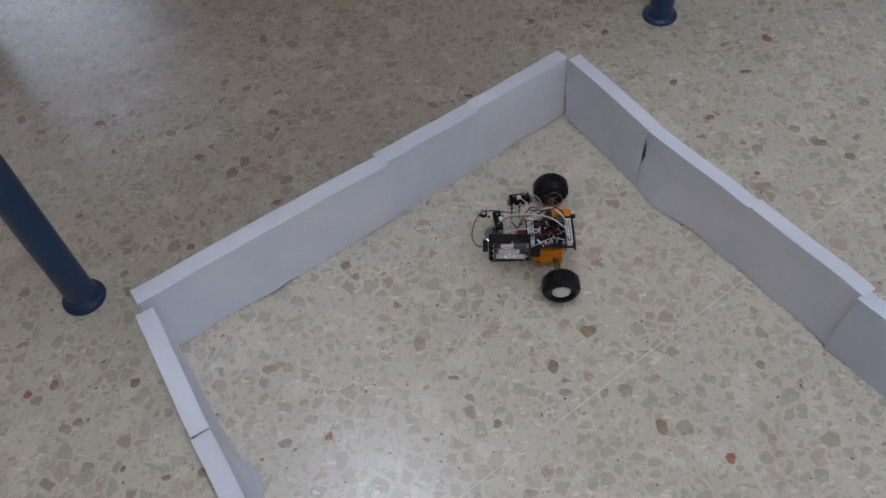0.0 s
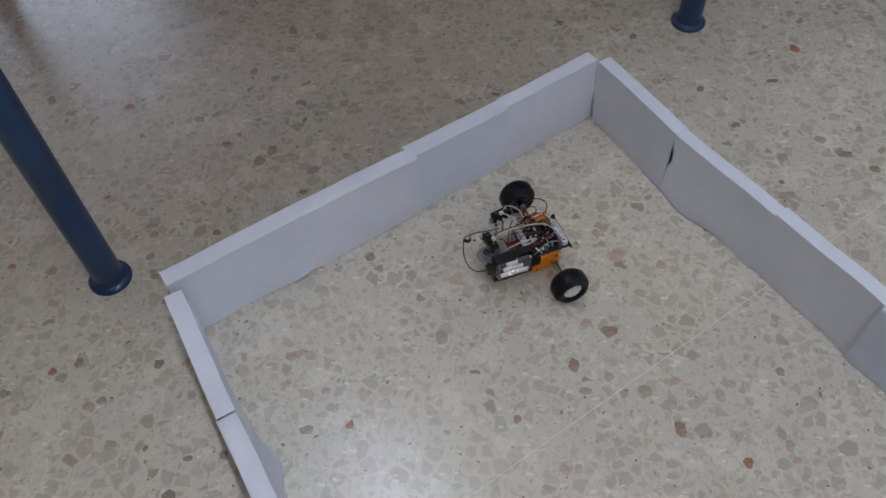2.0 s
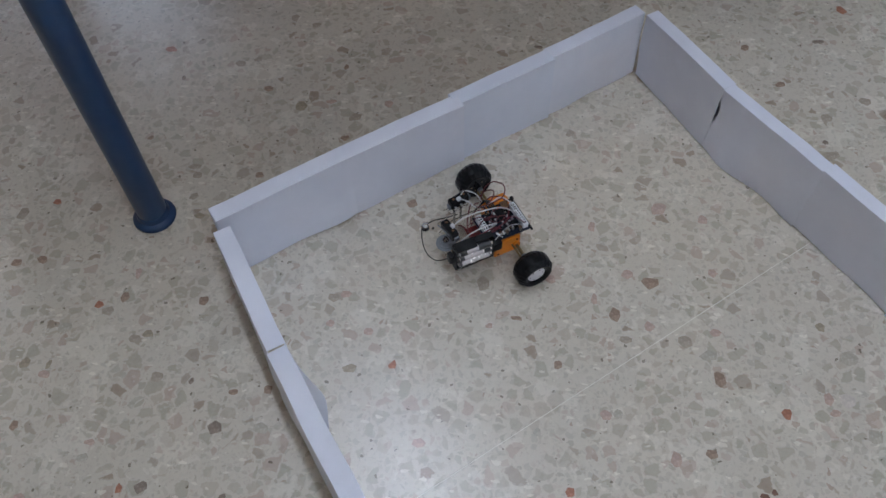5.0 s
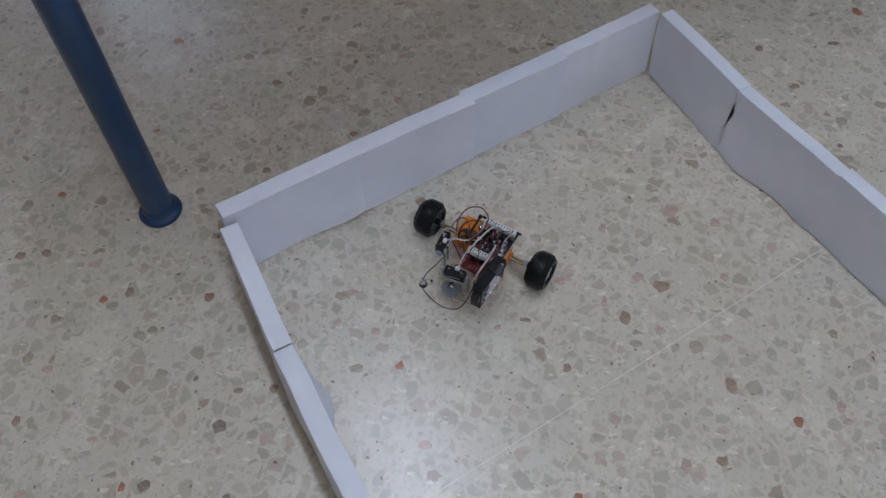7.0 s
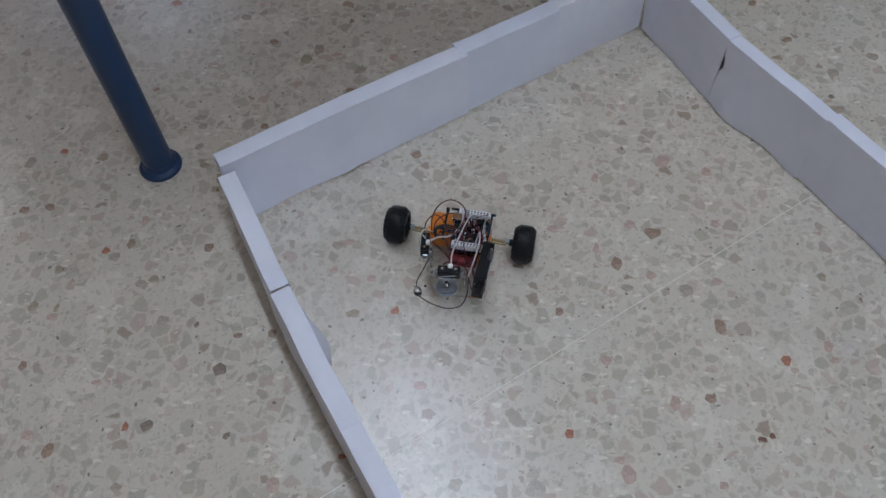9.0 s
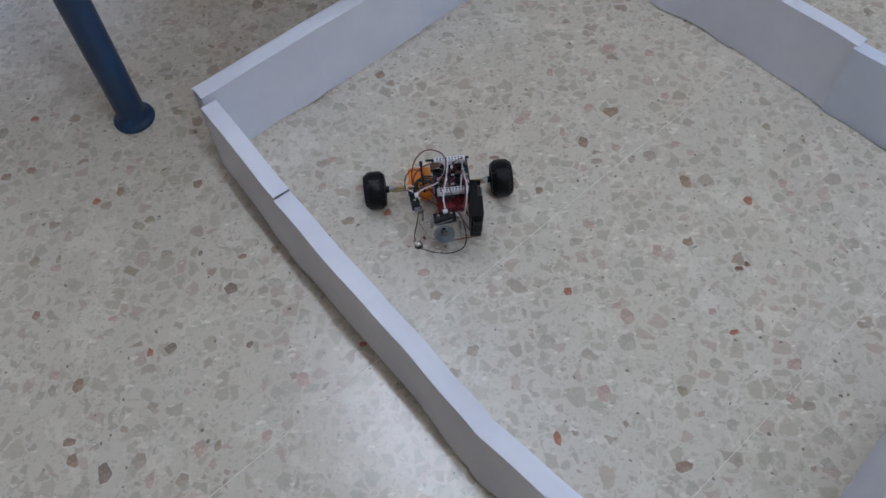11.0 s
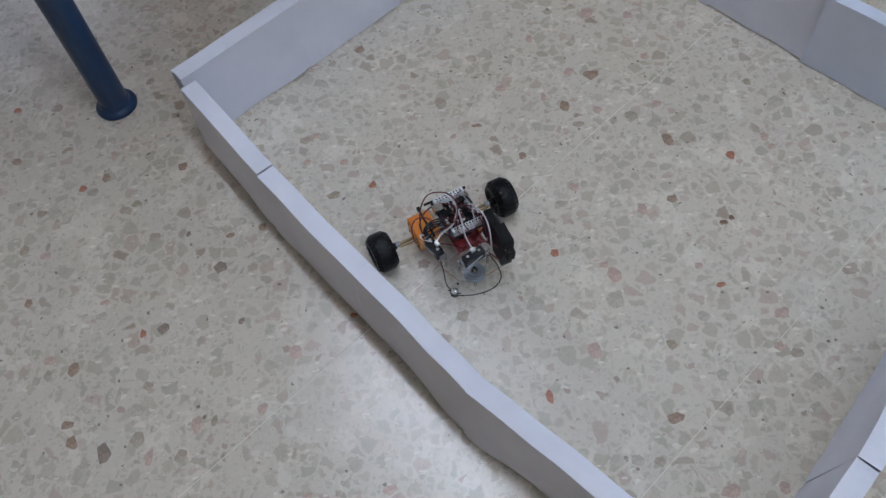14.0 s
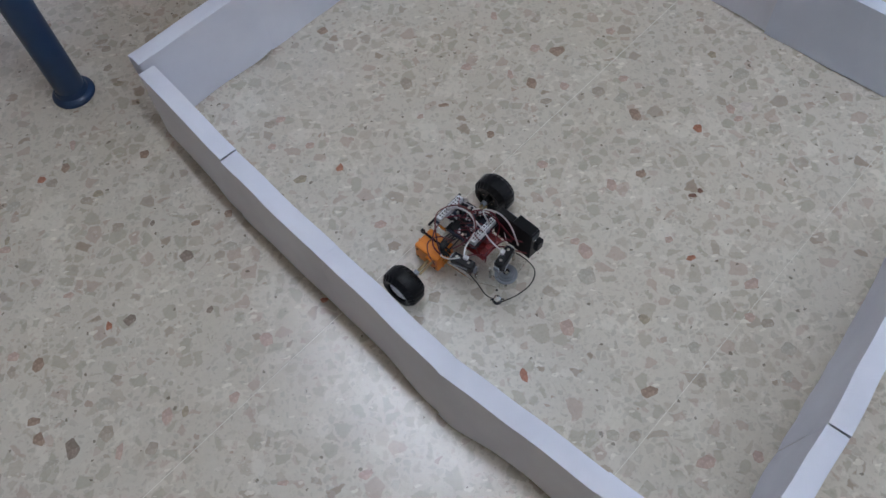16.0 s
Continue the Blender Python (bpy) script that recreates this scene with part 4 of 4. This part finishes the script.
stones("tan", [(-0.646, 0.217, 7.3, 9.1), (-0.507, 0.175, 8.2, 7.0), (-0.519, 0.104, 10.2, 13.0), (-0.461, 0.072, 9.1, 10.0), (0.340, 0.066, 9.2, 7.6), (0.229, 0.008, 6.1, 7.3), (-0.075, 0.200, 10.0, 9.1), (0.128, -0.039, 8.1, 7.3)])
stones("olive", [(-0.378, 0.947, 11.0, 11.2), (-0.508, 0.699, 10.0, 6.1), (-0.537, 0.482, 8.1, 7.3), (-0.703, 0.430, 9.0, 9.5), (-0.668, 0.429, 4.0, 8.5), (-0.233, 0.436, 11.0, 9.1), (0.440, 0.524, 7.0, 8.2), (-0.418, 0.111, 5.1, 8.0), (0.188, 0.107, 7.3, 7.3)])
stones("pink", [(-0.325, 0.959, 9.0, 5.1), (-0.221, 0.956, 9.0, 9.1), (-0.579, 0.587, 7.0, 10.2), (-0.670, 0.413, 9.0, 6.3), (-0.575, 0.316, 8.1, 5.1), (-0.270, 0.508, 7.0, 6.1), (-0.213, 0.496, 8.1, 6.1), (-0.253, 0.558, 9.0, 7.1), (-0.130, 0.331, 9.0, 7.1), (0.119, 0.561, 6.0, 11.0), (-0.037, 0.512, 7.0, 5.0), (0.300, 0.613, 7.0, 9.1), (0.290, 0.510, 9.0, 7.1), (0.427, 0.412, 7.1, 11.2), (0.431, 0.392, 8.0, 6.1), (0.123, 0.378, 8.0, 9.0), (0.195, 0.518, 8.0, 8.1), (0.172, 0.607, 10.0, 9.1), (0.232, 0.732, 14.0, 14.1), (0.123, 0.694, 7.0, 10.0), (0.299, 0.712, 8.0, 9.1), (-0.306, 0.189, 9.1, 10.0)])
stones("pink", [(-0.645, 0.238, 9.2, 9.0), (-0.441, 0.111, 7.1, 12.0), (-0.354, 0.117, 8.2, 8.1), (-0.501, 0.077, 5.1, 13.0), (-0.203, -0.016, 9.1, 6.0), (-0.303, -0.005, 8.2, 4.0), (0.087, 0.117, 11.2, 11.4), (0.142, 0.222, 10.2, 14.6), (0.133, 0.241, 7.1, 6.1), (0.260, 0.214, 7.1, 6.3), (0.342, 0.125, 12.2, 8.5), (0.322, 0.079, 7.1, 7.6), (0.199, -0.087, 12.2, 8.5), (0.261, -0.095, 7.1, 8.5), (0.211, 0.320, 8.2, 10.4), (0.054, 0.594, 10.2, 8.2)])
stones("grey", [(-0.664, 0.489, 10.0, 9.5), (-0.532, 0.372, 6.0, 6.1), (-0.601, 0.300, 5.0, 3.2), (-0.345, 0.344, 11.0, 8.2), (-0.578, 0.294, 9.0, 7.3), (0.368, 0.504, 7.0, 7.1), (0.348, 0.486, 8.0, 11.2), (0.476, 0.360, 11.0, 12.4), (0.468, 0.475, 13.0, 12.4), (0.275, 0.473, 17.0, 9.1), (0.029, 0.352, 7.0, 7.0), (0.634, 0.915, 11.0, 8.5), (0.667, 0.855, 11.0, 10.4), (0.553, 0.433, 10.0, 9.5), (0.139, 0.381, 7.1, 8.1), (-0.521, 0.143, 12.2, 11.0), (-0.330, 0.047, 6.1, 6.1), (-0.546, 0.170, 4.1, 14.0), (-0.588, 0.078, 11.2, 7.1), (-0.656, 0.075, 11.2, 8.2), (0.025, 0.199, 13.3, 12.4), (0.134, 0.185, 12.2, 12.4)])
stones("grey", [(0.241, 0.138, 9.1, 8.5), (0.237, 0.054, 8.2, 8.5), (0.101, -0.033, 9.2, 7.3), (0.353, 0.027, 10.2, 10.8), (0.336, -0.007, 9.1, 8.9), (0.482, 0.296, 6.3, 9.8)])
stones("pale", [(0.170, 0.994, 9.0, 8.0), (0.452, 0.410, 11.0, 11.7)])


# ---- what moves ----
# seconds, place of the axle's middle on the floor, heading in degrees
DRIVE = [
    (0, 0.1719, 0.7504, 178.7), (0.5, 0.1585, 0.7515, 184.3), (1, 0.1420, 0.7506, 189.8), (1.5, 0.1245, 0.7465, 195.6), (2, 0.1118, 0.7434, 202.1),
    (2.5, 0.0925, 0.7330, 206.4), (3, 0.0714, 0.7203, 206.9), (3.5, 0.0480, 0.7092, 206.8), (4, 0.0263, 0.6971, 206.9), (4.5, 0.0005, 0.6860, 207.3),
    (5, -0.0199, 0.6770, 208.8), (7.5, -0.0691, 0.6174, 247.2), (8, -0.0774, 0.5952, 249.3), (8.5, -0.0826, 0.5804, 257.8),
    (9, -0.0853, 0.5590, 261.4), (9.5, -0.0882, 0.5320, 262.6), (12, -0.0923, 0.4204, 274.6), (12.5, -0.0897, 0.3944, 277.0),
    (13, -0.0856, 0.3654, 277.4), (13.5, -0.0836, 0.3482, 279.3), (14, -0.0801, 0.3332, 287.6), (14.5, -0.0735, 0.3156, 292.6),
    (15, -0.0666, 0.3022, 300.4), (15.5, -0.0539, 0.2880, 306.3), (16, -0.0376, 0.2691, 307.5),
]


def motions():
    walk(CAR, [(t, pose(x, y, 0, 0, 0, a)) for t, x, y, a in DRIVE])
    times = [0.25 * k for k in range(65)]
    table_t = [r[0] for r in DRIVE]
    track = [[float(np.interp(t, table_t, [r[k] for r in DRIVE])) for k in (1, 2, 3)] for t in times]
    for ob, side in zip(WHEELS, (1, -1)):
        angle, rows = 0.0, []
        for k, t in enumerate(times):
            if k:
                (x0, y0, a0), (x1, y1, a1) = track[k - 1], track[k]
                h = radians((a0 + a1) / 2)
                ahead = (x1 - x0) * math.cos(h) + (y1 - y0) * math.sin(h)
                angle += (ahead - side * 0.0951 * radians(a1 - a0)) / 0.0295
            rows.append((t, pose(0, 0.0951 * side, 0.0290, 0, math.degrees(angle), 0)))
        walk(ob, rows)


motions()
